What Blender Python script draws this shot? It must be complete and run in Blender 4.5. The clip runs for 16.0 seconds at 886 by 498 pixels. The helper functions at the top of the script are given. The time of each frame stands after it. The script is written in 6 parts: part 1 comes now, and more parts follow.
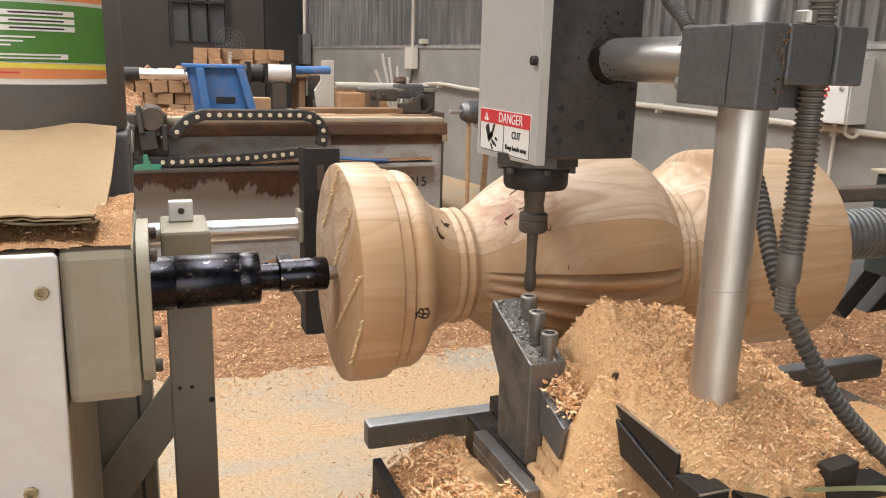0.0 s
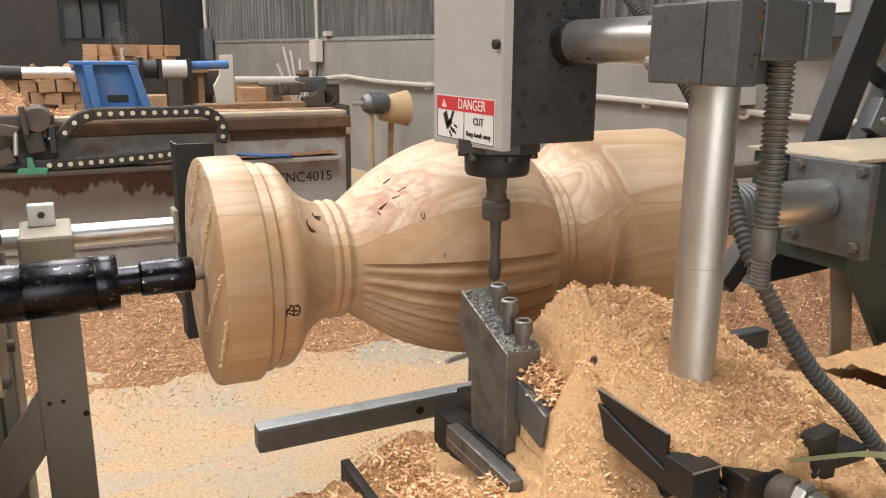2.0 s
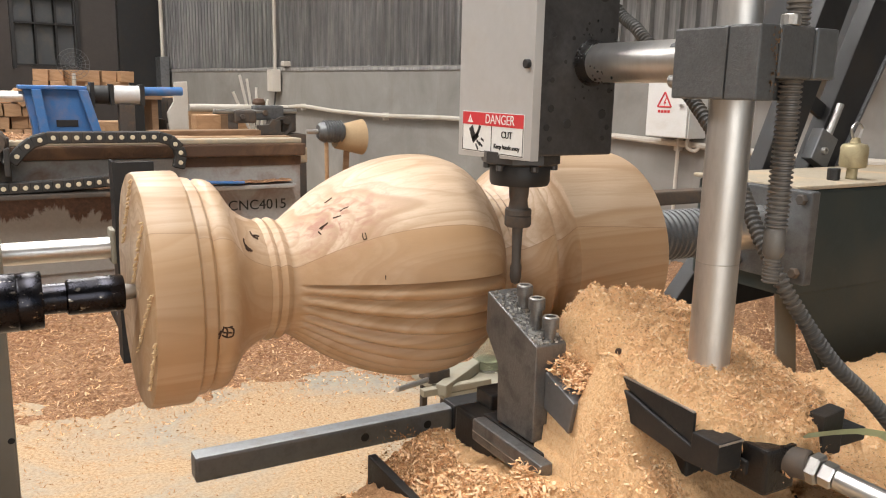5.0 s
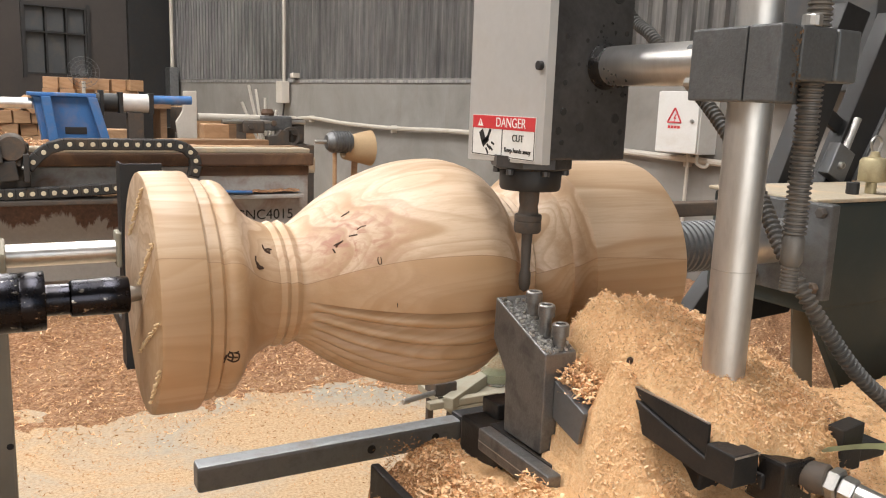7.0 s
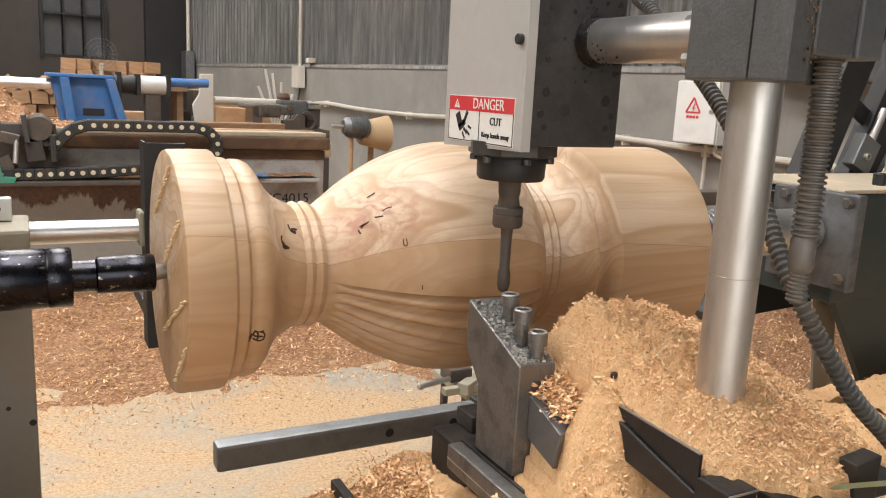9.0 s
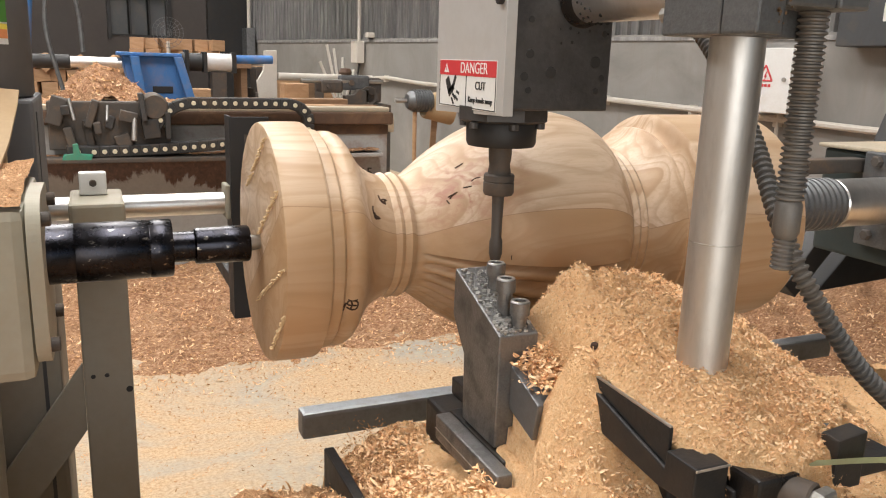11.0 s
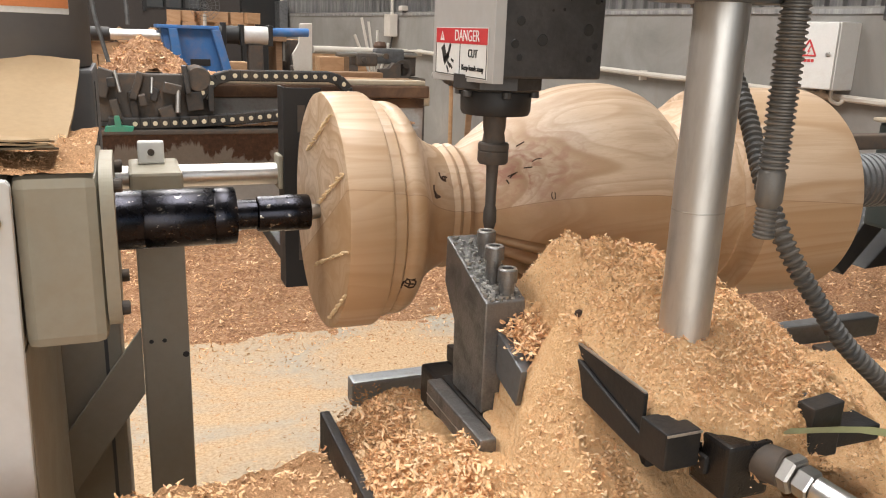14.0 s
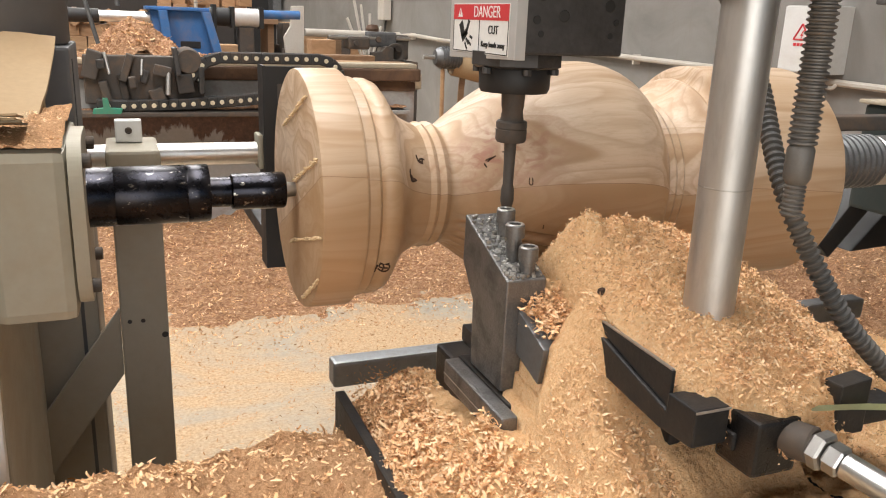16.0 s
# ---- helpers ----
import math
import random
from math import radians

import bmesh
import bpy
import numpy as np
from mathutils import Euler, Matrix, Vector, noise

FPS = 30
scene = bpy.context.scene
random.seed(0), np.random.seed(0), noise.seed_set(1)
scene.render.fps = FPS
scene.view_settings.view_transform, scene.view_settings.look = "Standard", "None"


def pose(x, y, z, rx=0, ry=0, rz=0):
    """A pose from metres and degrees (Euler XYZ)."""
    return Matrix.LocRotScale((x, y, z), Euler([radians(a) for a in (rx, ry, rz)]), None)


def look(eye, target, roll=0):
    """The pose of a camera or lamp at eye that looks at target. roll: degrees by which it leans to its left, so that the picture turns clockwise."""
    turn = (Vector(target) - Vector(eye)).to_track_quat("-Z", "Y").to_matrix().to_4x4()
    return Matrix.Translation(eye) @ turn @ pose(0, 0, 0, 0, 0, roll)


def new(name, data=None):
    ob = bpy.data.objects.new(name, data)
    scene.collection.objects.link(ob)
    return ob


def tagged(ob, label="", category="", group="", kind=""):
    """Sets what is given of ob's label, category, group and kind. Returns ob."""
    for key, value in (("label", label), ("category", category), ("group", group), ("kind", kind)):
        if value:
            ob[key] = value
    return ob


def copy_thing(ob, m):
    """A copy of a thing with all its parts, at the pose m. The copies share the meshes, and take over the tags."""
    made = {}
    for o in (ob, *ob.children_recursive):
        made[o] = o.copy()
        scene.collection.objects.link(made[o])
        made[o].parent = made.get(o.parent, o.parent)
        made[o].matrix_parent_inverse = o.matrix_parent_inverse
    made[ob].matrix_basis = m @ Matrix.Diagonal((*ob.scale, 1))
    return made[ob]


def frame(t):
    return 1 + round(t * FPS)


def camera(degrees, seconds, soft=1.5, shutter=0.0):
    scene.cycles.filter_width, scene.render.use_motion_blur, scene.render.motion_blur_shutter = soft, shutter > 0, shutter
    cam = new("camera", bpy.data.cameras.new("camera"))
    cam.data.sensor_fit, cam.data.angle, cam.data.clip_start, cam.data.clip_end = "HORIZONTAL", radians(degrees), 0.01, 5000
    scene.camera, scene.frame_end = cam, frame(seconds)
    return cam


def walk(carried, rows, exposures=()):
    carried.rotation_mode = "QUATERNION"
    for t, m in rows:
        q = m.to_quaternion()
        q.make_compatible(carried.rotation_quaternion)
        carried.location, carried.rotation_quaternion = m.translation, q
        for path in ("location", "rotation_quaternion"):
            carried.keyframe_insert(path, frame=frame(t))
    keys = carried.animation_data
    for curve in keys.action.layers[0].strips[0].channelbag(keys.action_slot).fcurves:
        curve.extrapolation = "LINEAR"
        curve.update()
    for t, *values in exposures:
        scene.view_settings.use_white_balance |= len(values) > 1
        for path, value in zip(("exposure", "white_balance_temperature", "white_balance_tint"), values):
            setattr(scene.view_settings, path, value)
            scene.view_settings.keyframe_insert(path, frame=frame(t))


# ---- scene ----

# ---- camera and its way ----
cam = camera(58.19, 16.0, 1.1)
PATH = [
    (0.0, -0.2240, -1.1579, 1.3796, -20.217, -13.345, 1.583),
    (0.5, -0.1902, -1.1469, 1.3732, -21.272, -13.255, 0.575),
    (1.0, -0.1693, -1.1508, 1.3738, -22.760, -13.576, 0.087),
    (1.5, -0.1562, -1.1571, 1.3742, -24.492, -13.655, 0.137),
    (2.0, -0.1494, -1.1549, 1.3710, -26.120, -13.801, 0.334),
    (2.5, -0.1458, -1.1611, 1.3711, -27.820, -13.411, 1.006),
    (3.0, -0.1473, -1.1678, 1.3755, -28.935, -12.768, 1.261),
    (5.5, -0.1169, -1.1480, 1.3443, -29.049, -10.777, 1.298),
    (6.0, -0.1173, -1.1406, 1.3438, -28.819, -10.065, 1.628),
    (6.5, -0.1187, -1.1317, 1.3374, -28.728, -10.097, 1.942),
    (7.0, -0.1171, -1.1242, 1.3304, -28.697, -10.380, 2.083),
    (7.5, -0.1129, -1.1227, 1.3312, -28.834, -10.543, 2.254),
    (8.0, -0.1102, -1.1192, 1.3280, -28.823, -10.658, 2.537),
    (8.5, -0.1183, -1.1155, 1.3255, -28.557, -10.829, 2.808),
    (9.0, -0.1319, -1.1105, 1.3213, -27.894, -11.272, 2.887),
    (9.5, -0.1461, -1.0986, 1.3144, -26.889, -11.778, 3.187),
    (10.0, -0.1573, -1.0986, 1.3137, -25.568, -12.129, 3.317),
    (12.5, -0.1992, -1.0815, 1.3137, -22.283, -14.666, 0.599),
    (13.0, -0.2103, -1.0841, 1.3133, -21.881, -14.796, 1.194),
    (13.5, -0.2163, -1.0855, 1.3061, -21.846, -14.968, 1.945),
    (14.0, -0.2164, -1.0868, 1.3074, -21.881, -15.076, 2.073),
    (14.5, -0.2129, -1.0896, 1.3078, -21.776, -15.190, 2.242),
    (15.0, -0.2095, -1.0953, 1.3041, -21.723, -15.421, 2.559),
    (15.5, -0.1977, -1.0951, 1.2984, -21.929, -15.813, 2.509),
    (16.0, -0.1892, -1.0918, 1.2965, -22.246, -16.081, 2.289),
]


def eye_pose(x, y, z, yaw, pitch, roll):
    """Metres; degrees to the left, up, and leaning."""
    a, p = radians(yaw), radians(pitch)
    way = Vector((-math.sin(a) * math.cos(p), math.cos(a) * math.cos(p), math.sin(p)))
    return look((x, y, z), Vector((x, y, z)) + way, roll)


walk(cam, [(t, eye_pose(*row)) for t, *row in PATH])

# the cutting carriage's place along and across the lathe, and the turn of the timber in degrees
CARRIAGE = [
    (0.0, -0.2687, -0.0001),
    (0.5, -0.2404, -0.0110),
    (1.0, -0.2113, -0.0256),
    (1.5, -0.1801, -0.0337),
    (2.0, -0.1493, -0.0426),
    (2.5, -0.1141, -0.0439),
    (3.0, -0.0812, -0.0432),
    (3.7, -0.0350, -0.0300),
    (4.25, -0.0010, -0.0130),
    (5.5, 0.0040, -0.0105),
    (6.0, 0.0044, -0.0098),
    (6.5, 0.0036, -0.0117),
    (7.0, 0.0000, 0.0000),
    (7.5, -0.0253, -0.0248),
    (8.0, -0.0532, -0.0420),
    (8.5, -0.0845, -0.0534),
    (9.0, -0.1166, -0.0611),
    (9.5, -0.1490, -0.0562),
    (10.0, -0.1803, -0.0497),
    (11.0, -0.2420, -0.0200),
    (12.1, -0.3070, 0.0240),
    (12.5, -0.3139, 0.0280),
    (13.0, -0.3218, 0.0251),
    (13.5, -0.3214, 0.0118),
    (14.0, -0.3213, 0.0111),
    (14.5, -0.3212, 0.0097),
    (15.0, -0.3193, 0.0294),
    (15.5, -0.2956, 0.0113),
    (16.0, -0.2699, -0.0069),
]
TIMBER = [
    (0.0, 12.66),
    (0.5, 13.20),
    (1.0, 12.95),
    (1.5, 13.06),
    (2.0, 12.79),
    (2.5, 13.31),
    (3.0, 13.07),
    (4.6, 13.00),
    (5.5, 7.41),
    (6.0, 4.09),
    (6.5, 0.43),
    (7.0, -0.00),
    (7.5, 0.09),
    (8.0, 0.25),
    (8.5, 0.28),
    (9.0, 0.21),
    (9.5, 0.47),
    (10.0, 0.51),
    (12.5, 0.07),
    (13.0, -0.13),
    (13.5, -2.00),
    (14.0, -6.07),
    (14.5, -9.72),
    (15.0, -10.38),
    (15.5, -10.29),
    (16.0, -10.21),
]

# ---- world and light ----
AXIS = 1.06  # height of the lathe's centre line
world = bpy.data.worlds.new("World")
scene.world = world
world.use_nodes = True
wn = world.node_tree
sky = wn.nodes.new("ShaderNodeTexSky")
sky.sky_type, sky.sun_disc = "NISHITA", False
sky.sun_elevation, sky.sun_rotation = radians(48), radians(215)
wn.links.new(sky.outputs["Color"], wn.nodes["Background"].inputs["Color"])
wn.nodes["Background"].inputs["Strength"].default_value = 0.10
sun = new("sun", bpy.data.lights.new("sun", "SUN"))
sun.data.energy, sun.data.angle, sun.data.color = 1.0, radians(12), (1.0, 0.96, 0.9)
sun.matrix_world = look((0, 0, 0), (0.4, 0.56, -0.85))


def daylight(name, at, target, sx, sy, watts, colour=(1.0, 0.985, 0.96)):
    """An area lamp for the sky's light in one assumed opening of the hall."""
    lamp = new(name, bpy.data.lights.new(name, "AREA"))
    lamp.data.shape, lamp.data.size, lamp.data.size_y = "RECTANGLE", sx, sy
    lamp.data.energy, lamp.data.color = watts, colour
    lamp.matrix_world = look(at, target)
    return lamp


# Openings assumed out of view; the last is added to brighten the far wall.
SKYLIGHTS = [(-3.4, 0.2), (0.2, 0.2), (-3.4, 5.0), (0.2, 5.0), (0.2, 9.8)]
for sx, sy in SKYLIGHTS:
    daylight("roof_opening_lamp", (sx, sy, 5.45), (sx, sy, 0), 1.4, 3.2, 233, (1.0, 0.965, 0.93))
# Doorway assumed behind the camera, for light on the near faces.
daylight("doorway_lamp", (-2.2, -5.7, 2.0), (-0.5, 3, 1.2), 4.6, 3.4, 150, (1.0, 0.96, 0.91))
scene.view_settings.exposure = 0.0


# ---- small builders ----
def N(nt, kind, x=0, **vals):
    n = nt.nodes.new(kind)
    for k, v in vals.items():
        n.inputs[k.replace("_", " ")].default_value = v
    return n


def ramp(nt, fac, stops):
    r = nt.nodes.new("ShaderNodeValToRGB")
    while len(r.color_ramp.elements) < len(stops):
        r.color_ramp.elements.new(0.5)
    for e, (p, c) in zip(r.color_ramp.elements, stops):
        e.position, e.color = p, (*c, 1)
    nt.links.new(fac, r.inputs["Fac"])
    return r.outputs["Color"]


def material(name, rough=0.5, metal=0.0):
    m = bpy.data.materials.new(name)
    m.use_nodes = True
    nt = m.node_tree
    b = nt.nodes["Principled BSDF"]
    b.inputs["Roughness"].default_value, b.inputs["Metallic"].default_value = rough, metal
    return m, nt, b


def coords(nt, scale=(1, 1, 1), rot=(0, 0, 0), space="Object"):
    tc = nt.nodes.new("ShaderNodeTexCoord")
    mp = nt.nodes.new("ShaderNodeMapping")
    mp.inputs["Scale"].default_value = scale
    mp.inputs["Rotation"].default_value = [radians(a) for a in rot]
    nt.links.new(tc.outputs[space], mp.inputs["Vector"])
    return mp.outputs["Vector"]


def noise_of(nt, vec, scale, detail=6.0, rough=0.6, distort=0.0):
    n = N(nt, "ShaderNodeTexNoise", Scale=scale, Detail=detail, Roughness=rough, Distortion=distort)
    nt.links.new(vec, n.inputs["Vector"])
    return n.outputs["Fac"]


def mixc(nt, fac, a, b, mode="MIX"):
    m = nt.nodes.new("ShaderNodeMix")
    m.data_type, m.blend_type = "RGBA", mode
    for sock, v in ((m.inputs[0], fac), (m.inputs[6], a), (m.inputs[7], b)):
        if isinstance(v, (int, float)):
            sock.default_value = v
        elif isinstance(v, tuple):
            sock.default_value = (*v, 1)
        else:
            nt.links.new(v, sock)
    return m.outputs[2]


def bump(nt, b, height, strength=0.3, dist=0.002):
    n = N(nt, "ShaderNodeBump", Strength=strength, Distance=dist)
    nt.links.new(height, n.inputs["Height"])
    nt.links.new(n.outputs["Normal"], b.inputs["Normal"])


def painted(name, colour, dirt=(0.35, 0.24, 0.14), rough=0.45, metal=0.0, amount=0.5, scale=9.0, edge=0.05, grain=0.2):
    """Paint or metal with dust stains at two scales and a fine relief."""
    m, nt, b = material(name, rough, metal)
    v = coords(nt)
    big = noise_of(nt, v, scale, 5, 0.65, 0.4)
    fine = noise_of(nt, v, scale * 14, 4, 0.6)
    mask = ramp(nt, big, [(0.48, (0, 0, 0)), (0.78, (amount,) * 3)])
    tone = mixc(nt, ramp(nt, fine, [(0.3, (0, 0, 0)), (0.7, (edge * 6,) * 3)]), colour, tuple(c * 0.72 for c in colour))
    nt.links.new(mixc(nt, mask, tone, dirt), b.inputs["Base Color"])
    rr = ramp(nt, big, [(0.35, (rough,) * 3), (0.75, (min(1, rough + 0.3),) * 3)])
    nt.links.new(rr, b.inputs["Roughness"])
    bump(nt, b, fine, grain, 0.001)
    return m


def mathn(nt, op, a, b=0.0):
    m = nt.nodes.new("ShaderNodeMath")
    m.operation = op
    for sock, v in ((m.inputs[0], a), (m.inputs[1], b)):
        if isinstance(v, (int, float)):
            sock.default_value = v
        else:
            nt.links.new(v, sock)
    return m.outputs[0]


def wood_mat(name, pale, mid, dark, ring=11.0, seam=None, rough=0.55, stretch=0.16, stain=None):
    """Timber: growth rings cut lengthwise into long ovals, fibres, blotches.
    seam: where two boards are glued along a slanting plane; stain: middle and reach of a patch of pink sap."""
    m, nt, b = material(name, rough)
    tc = nt.nodes.new("ShaderNodeTexCoord")
    sp = nt.nodes.new("ShaderNodeSeparateXYZ")
    nt.links.new(tc.outputs["Object"], sp.inputs[0])
    if seam is not None:
        line = mathn(nt, "ADD", sp.outputs["Z"], mathn(nt, "MULTIPLY", sp.outputs["Y"], 0.70))
        line = mathn(nt, "ADD", line, mathn(nt, "MULTIPLY", mathn(nt, "SUBTRACT", sp.outputs["X"], 0.45), 0.08))
        line = mathn(nt, "ADD", line, mathn(nt, "MULTIPLY", noise_of(nt, coords(nt, (6, 6, 6)), 1.0, 2, 0.5), 0.008))
        upper = mathn(nt, "GREATER_THAN", line, seam)
    else:
        upper = mathn(nt, "ADD", 0.0, 0.0)
    shift = nt.nodes.new("ShaderNodeCombineXYZ")
    nt.links.new(mathn(nt, "MULTIPLY", upper, 3.7), shift.inputs[0])
    nt.links.new(mathn(nt, "MULTIPLY", upper, 1.9), shift.inputs[1])
    add = nt.nodes.new("ShaderNodeVectorMath")
    nt.links.new(tc.outputs["Object"], add.inputs[0])
    nt.links.new(shift.outputs[0], add.inputs[1])

    def along(sx, sy, rot=(0, 2, 3)):
        mp = nt.nodes.new("ShaderNodeMapping")
        mp.inputs["Scale"].default_value = (sx, sy, sy)
        mp.inputs["Rotation"].default_value = [radians(g) for g in rot]
        nt.links.new(add.outputs[0], mp.inputs["Vector"])
        return mp.outputs["Vector"]

    v = along(stretch, 1.0)
    figure = noise_of(nt, v, 5.2, 2.2, 0.42, 0.15)
    rings = mathn(nt, "FRACT", mathn(nt, "MULTIPLY", figure, ring))
    fine_rings = mathn(nt, "FRACT", mathn(nt, "MULTIPLY", figure, ring * 3.2))
    fibre = noise_of(nt, along(3.0, 75), 3.0, 5, 0.7)
    streak = noise_of(nt, along(0.55, 11), 2.4, 5, 0.62, 0.3)
    blotch = noise_of(nt, along(0.35, 1.0), 4.2, 4, 0.6, 0.5)
    soft = tuple(0.62 * p + 0.38 * q for p, q in zip(pale, mid))
    deep = tuple(0.72 * p + 0.28 * q for p, q in zip(mid, dark))
    base = ramp(nt, rings, [(0.0, soft), (0.18, pale), (0.55, soft), (0.82, mid), (0.94, deep), (1.0, soft)])
    base = mixc(nt, 0.25, base, soft)
    base = mixc(nt, ramp(nt, fine_rings, [(0.45, (0, 0, 0)), (0.88, (0.55,) * 3), (1.0, (0, 0, 0))]), base, deep)
    base = mixc(nt, ramp(nt, streak, [(0.46, (0, 0, 0)), (0.68, (0.8,) * 3)]), base, deep)
    base = mixc(nt, ramp(nt, blotch, [(0.42, (0, 0, 0)), (0.68, (0.5,) * 3)]), base, mid)
    if seam is not None:
        lower = mathn(nt, "SUBTRACT", 0.9, mathn(nt, "MULTIPLY", upper, 0.9))
        amber = mixc(nt, 0.68, base, tuple(c * k for c, k in zip(mid, (0.90, 0.82, 0.68))))
        base = mixc(nt, lower, base, amber)
        near = mathn(nt, "LESS_THAN", mathn(nt, "ABSOLUTE", mathn(nt, "SUBTRACT", line, seam)), 0.0006)
        base = mixc(nt, mathn(nt, "MULTIPLY", near, 0.6), base, dark)
    if stain is not None:
        far = nt.nodes.new("ShaderNodeVectorMath")
        far.operation = "DISTANCE"
        nt.links.new(coords(nt, (0.55, 1.0, 1.0)), far.inputs[0])
        far.inputs[1].default_value = (stain[0] * 0.55, stain[1], stain[2])
        mask = ramp(nt, mathn(nt, "DIVIDE", far.outputs["Value"], stain[3]), [(0.35, (1, 1, 1)), (1.0, (0, 0, 0))])
        flow = ramp(nt, noise_of(nt, coords(nt, (0.45, 1, 1)), 62, 4, 0.6, 1.2), [(0.46, (0.12,) * 3), (0.66, (1, 1, 1))])
        base = mixc(nt, mixc(nt, 1.0, mask, flow, "MULTIPLY"), base, (0.40, 0.20, 0.135))
    base = mixc(nt, ramp(nt, fibre, [(0.5, (0, 0, 0)), (0.76, (0.42,) * 3)]), base, deep)
    nt.links.new(base, b.inputs["Base Color"])
    nt.links.new(ramp(nt, blotch, [(0.3, (rough - 0.08,) * 3), (0.7, (rough + 0.12,) * 3)]), b.inputs["Roughness"])
    bump(nt, b, mathn(nt, "ADD", fibre, mathn(nt, "MULTIPLY", streak, 0.6)), 0.3, 0.0010)
    return m


def chips_mat(name, pale, mid, dark, scale=1.0):
    """Heaped sawdust and shavings: matted short fibres over fine dust."""
    m, nt, b = material(name, 0.9)
    v = coords(nt)
    a = noise_of(nt, v, 300 * scale, 6, 0.8, 0.6)
    mat1 = noise_of(nt, coords(nt, (1.0, 3.4, 1.8), (15, 10, 38)), 120 * scale, 4, 0.7, 0.9)
    mat2 = noise_of(nt, coords(nt, (3.2, 1.0, 1.6), (10, 25, -20)), 110 * scale, 4, 0.7, 0.9)
    fibre = mathn(nt, "MAXIMUM", mat1, mat2)
    low = noise_of(nt, v, 9, 5, 0.62, 0.4)
    zone = noise_of(nt, v, 3.4, 4, 0.6, 0.6)
    col = ramp(nt, a, [(0.28, dark), (0.44, mid), (0.60, pale), (0.78, tuple(min(1, c * 1.15) for c in pale))])
    col = mixc(nt, ramp(nt, fibre, [(0.42, (0.6,) * 3), (0.53, (0, 0, 0))]), col, dark)
    col = mixc(nt, ramp(nt, low, [(0.45, (0, 0, 0)), (0.70, (0.3,) * 3)]), col, mixc(nt, 0.5, col, dark))
    col = mixc(nt, ramp(nt, zone, [(0.50, (0, 0, 0)), (0.64, (0.3,) * 3)]), col, mixc(nt, 0.5, col, tuple(c * k for c, k in zip(mid, (0.70, 0.58, 0.50)))))
    nt.links.new(col, b.inputs["Base Color"])
    bump(nt, b, mathn(nt, "ADD", a, mathn(nt, "MULTIPLY", fibre, 1.6)), 0.85, 0.0055 / scale)
    b.inputs["Specular IOR Level"].default_value = 0.12
    return m


def metal_mat(name, colour, rough, stain=(0.1, 0.07, 0.05), amount=0.3, scale=20.0, stretch=(1, 1, 1), streak=0.25, speck=0.0):
    m, nt, b = material(name, rough, 1.0)
    v = coords(nt, stretch)
    n1 = noise_of(nt, v, scale, 6, 0.7)
    n2 = noise_of(nt, v, scale * 9, 4, 0.7)
    col = mixc(nt, ramp(nt, n1, [(0.5, (0, 0, 0)), (0.8, (amount,) * 3)]), colour, stain)
    col = mixc(nt, ramp(nt, n2, [(0.5, (0, 0, 0)), (0.75, (streak,) * 3)]), col, tuple(c * 0.5 for c in colour))
    if speck:
        n3 = noise_of(nt, coords(nt, (0.5, 1, 1)), 130, 3, 0.6)
        col = mixc(nt, ramp(nt, n3, [(0.64, (0, 0, 0)), (0.70, (speck,) * 3)]), col, (0.55, 0.52, 0.48))
    nt.links.new(col, b.inputs["Base Color"])
    nt.links.new(ramp(nt, n1, [(0.3, (rough,) * 3), (0.8, (min(1, rough + 0.3),) * 3)]), b.inputs["Roughness"])
    bump(nt, b, n2, 0.12, 0.0006)
    return m


M = {}
M["work"] = wood_mat("turned_timber", (0.67, 0.53, 0.395), (0.47, 0.31, 0.18), (0.23, 0.125, 0.062), 11.0, -0.056, 0.46, 0.10, (0.300, -0.095, 0.080, 0.075))
M["knot"] = painted("knot_bark", (0.045, 0.022, 0.012), (0.12, 0.06, 0.03), 0.8, amount=0.6, scale=60)
M["fray"] = painted("frayed_fibre", (0.62, 0.45, 0.26), (0.4, 0.25, 0.12), 0.9, amount=0.4, scale=50)
M["dust"] = chips_mat("fine_sawdust", (1.0, 0.69, 0.40), (0.98, 0.61, 0.315), (0.76, 0.41, 0.185))
M["dust2"] = chips_mat("brown_sawdust", (0.78, 0.48, 0.27), (0.62, 0.35, 0.18), (0.36, 0.18, 0.085))
M["shav"] = painted("shaving_curl", (0.95, 0.60, 0.325), (0.58, 0.33, 0.15), 0.85, amount=0.6, scale=40)
M["shav2"] = painted("shaving_brown", (0.62, 0.35, 0.17), (0.36, 0.19, 0.08), 0.85, amount=0.6, scale=40)
M["shav4"] = painted("shaving_dark", (0.40, 0.21, 0.09), (0.26, 0.13, 0.055), 0.85, amount=0.6, scale=40)
M["shav3"] = painted("shaving_pale", (0.95, 0.68, 0.42), (0.72, 0.45, 0.22), 0.85, amount=0.4, scale=40)
M["postiron"] = painted("worn_grey_steel", (0.21, 0.205, 0.20), (0.05, 0.047, 0.045), 0.30, 0.7, 0.75, 30, 0.16, 0.7)
M["castiron"] = painted("dark_cast_steel", (0.095, 0.092, 0.092), (0.022, 0.02, 0.02), 0.36, 0.6, 0.8, 9, 0.12, 0.6)
M["grease"] = painted("black_grease", (0.010, 0.009, 0.009), (0.03, 0.025, 0.02), 0.22, 0.0, 0.4, 30, 0.1, 0.6)
M["rubbed"] = metal_mat("rubbed_bright_steel", (0.60, 0.585, 0.56), 0.30, (0.2, 0.15, 0.1), 0.4, 40)
M["rustmark"] = painted("rust_and_glue", (0.20, 0.125, 0.07), (0.10, 0.06, 0.035), 0.8, 0.0, 0.8, 60, 0.15, 0.8)
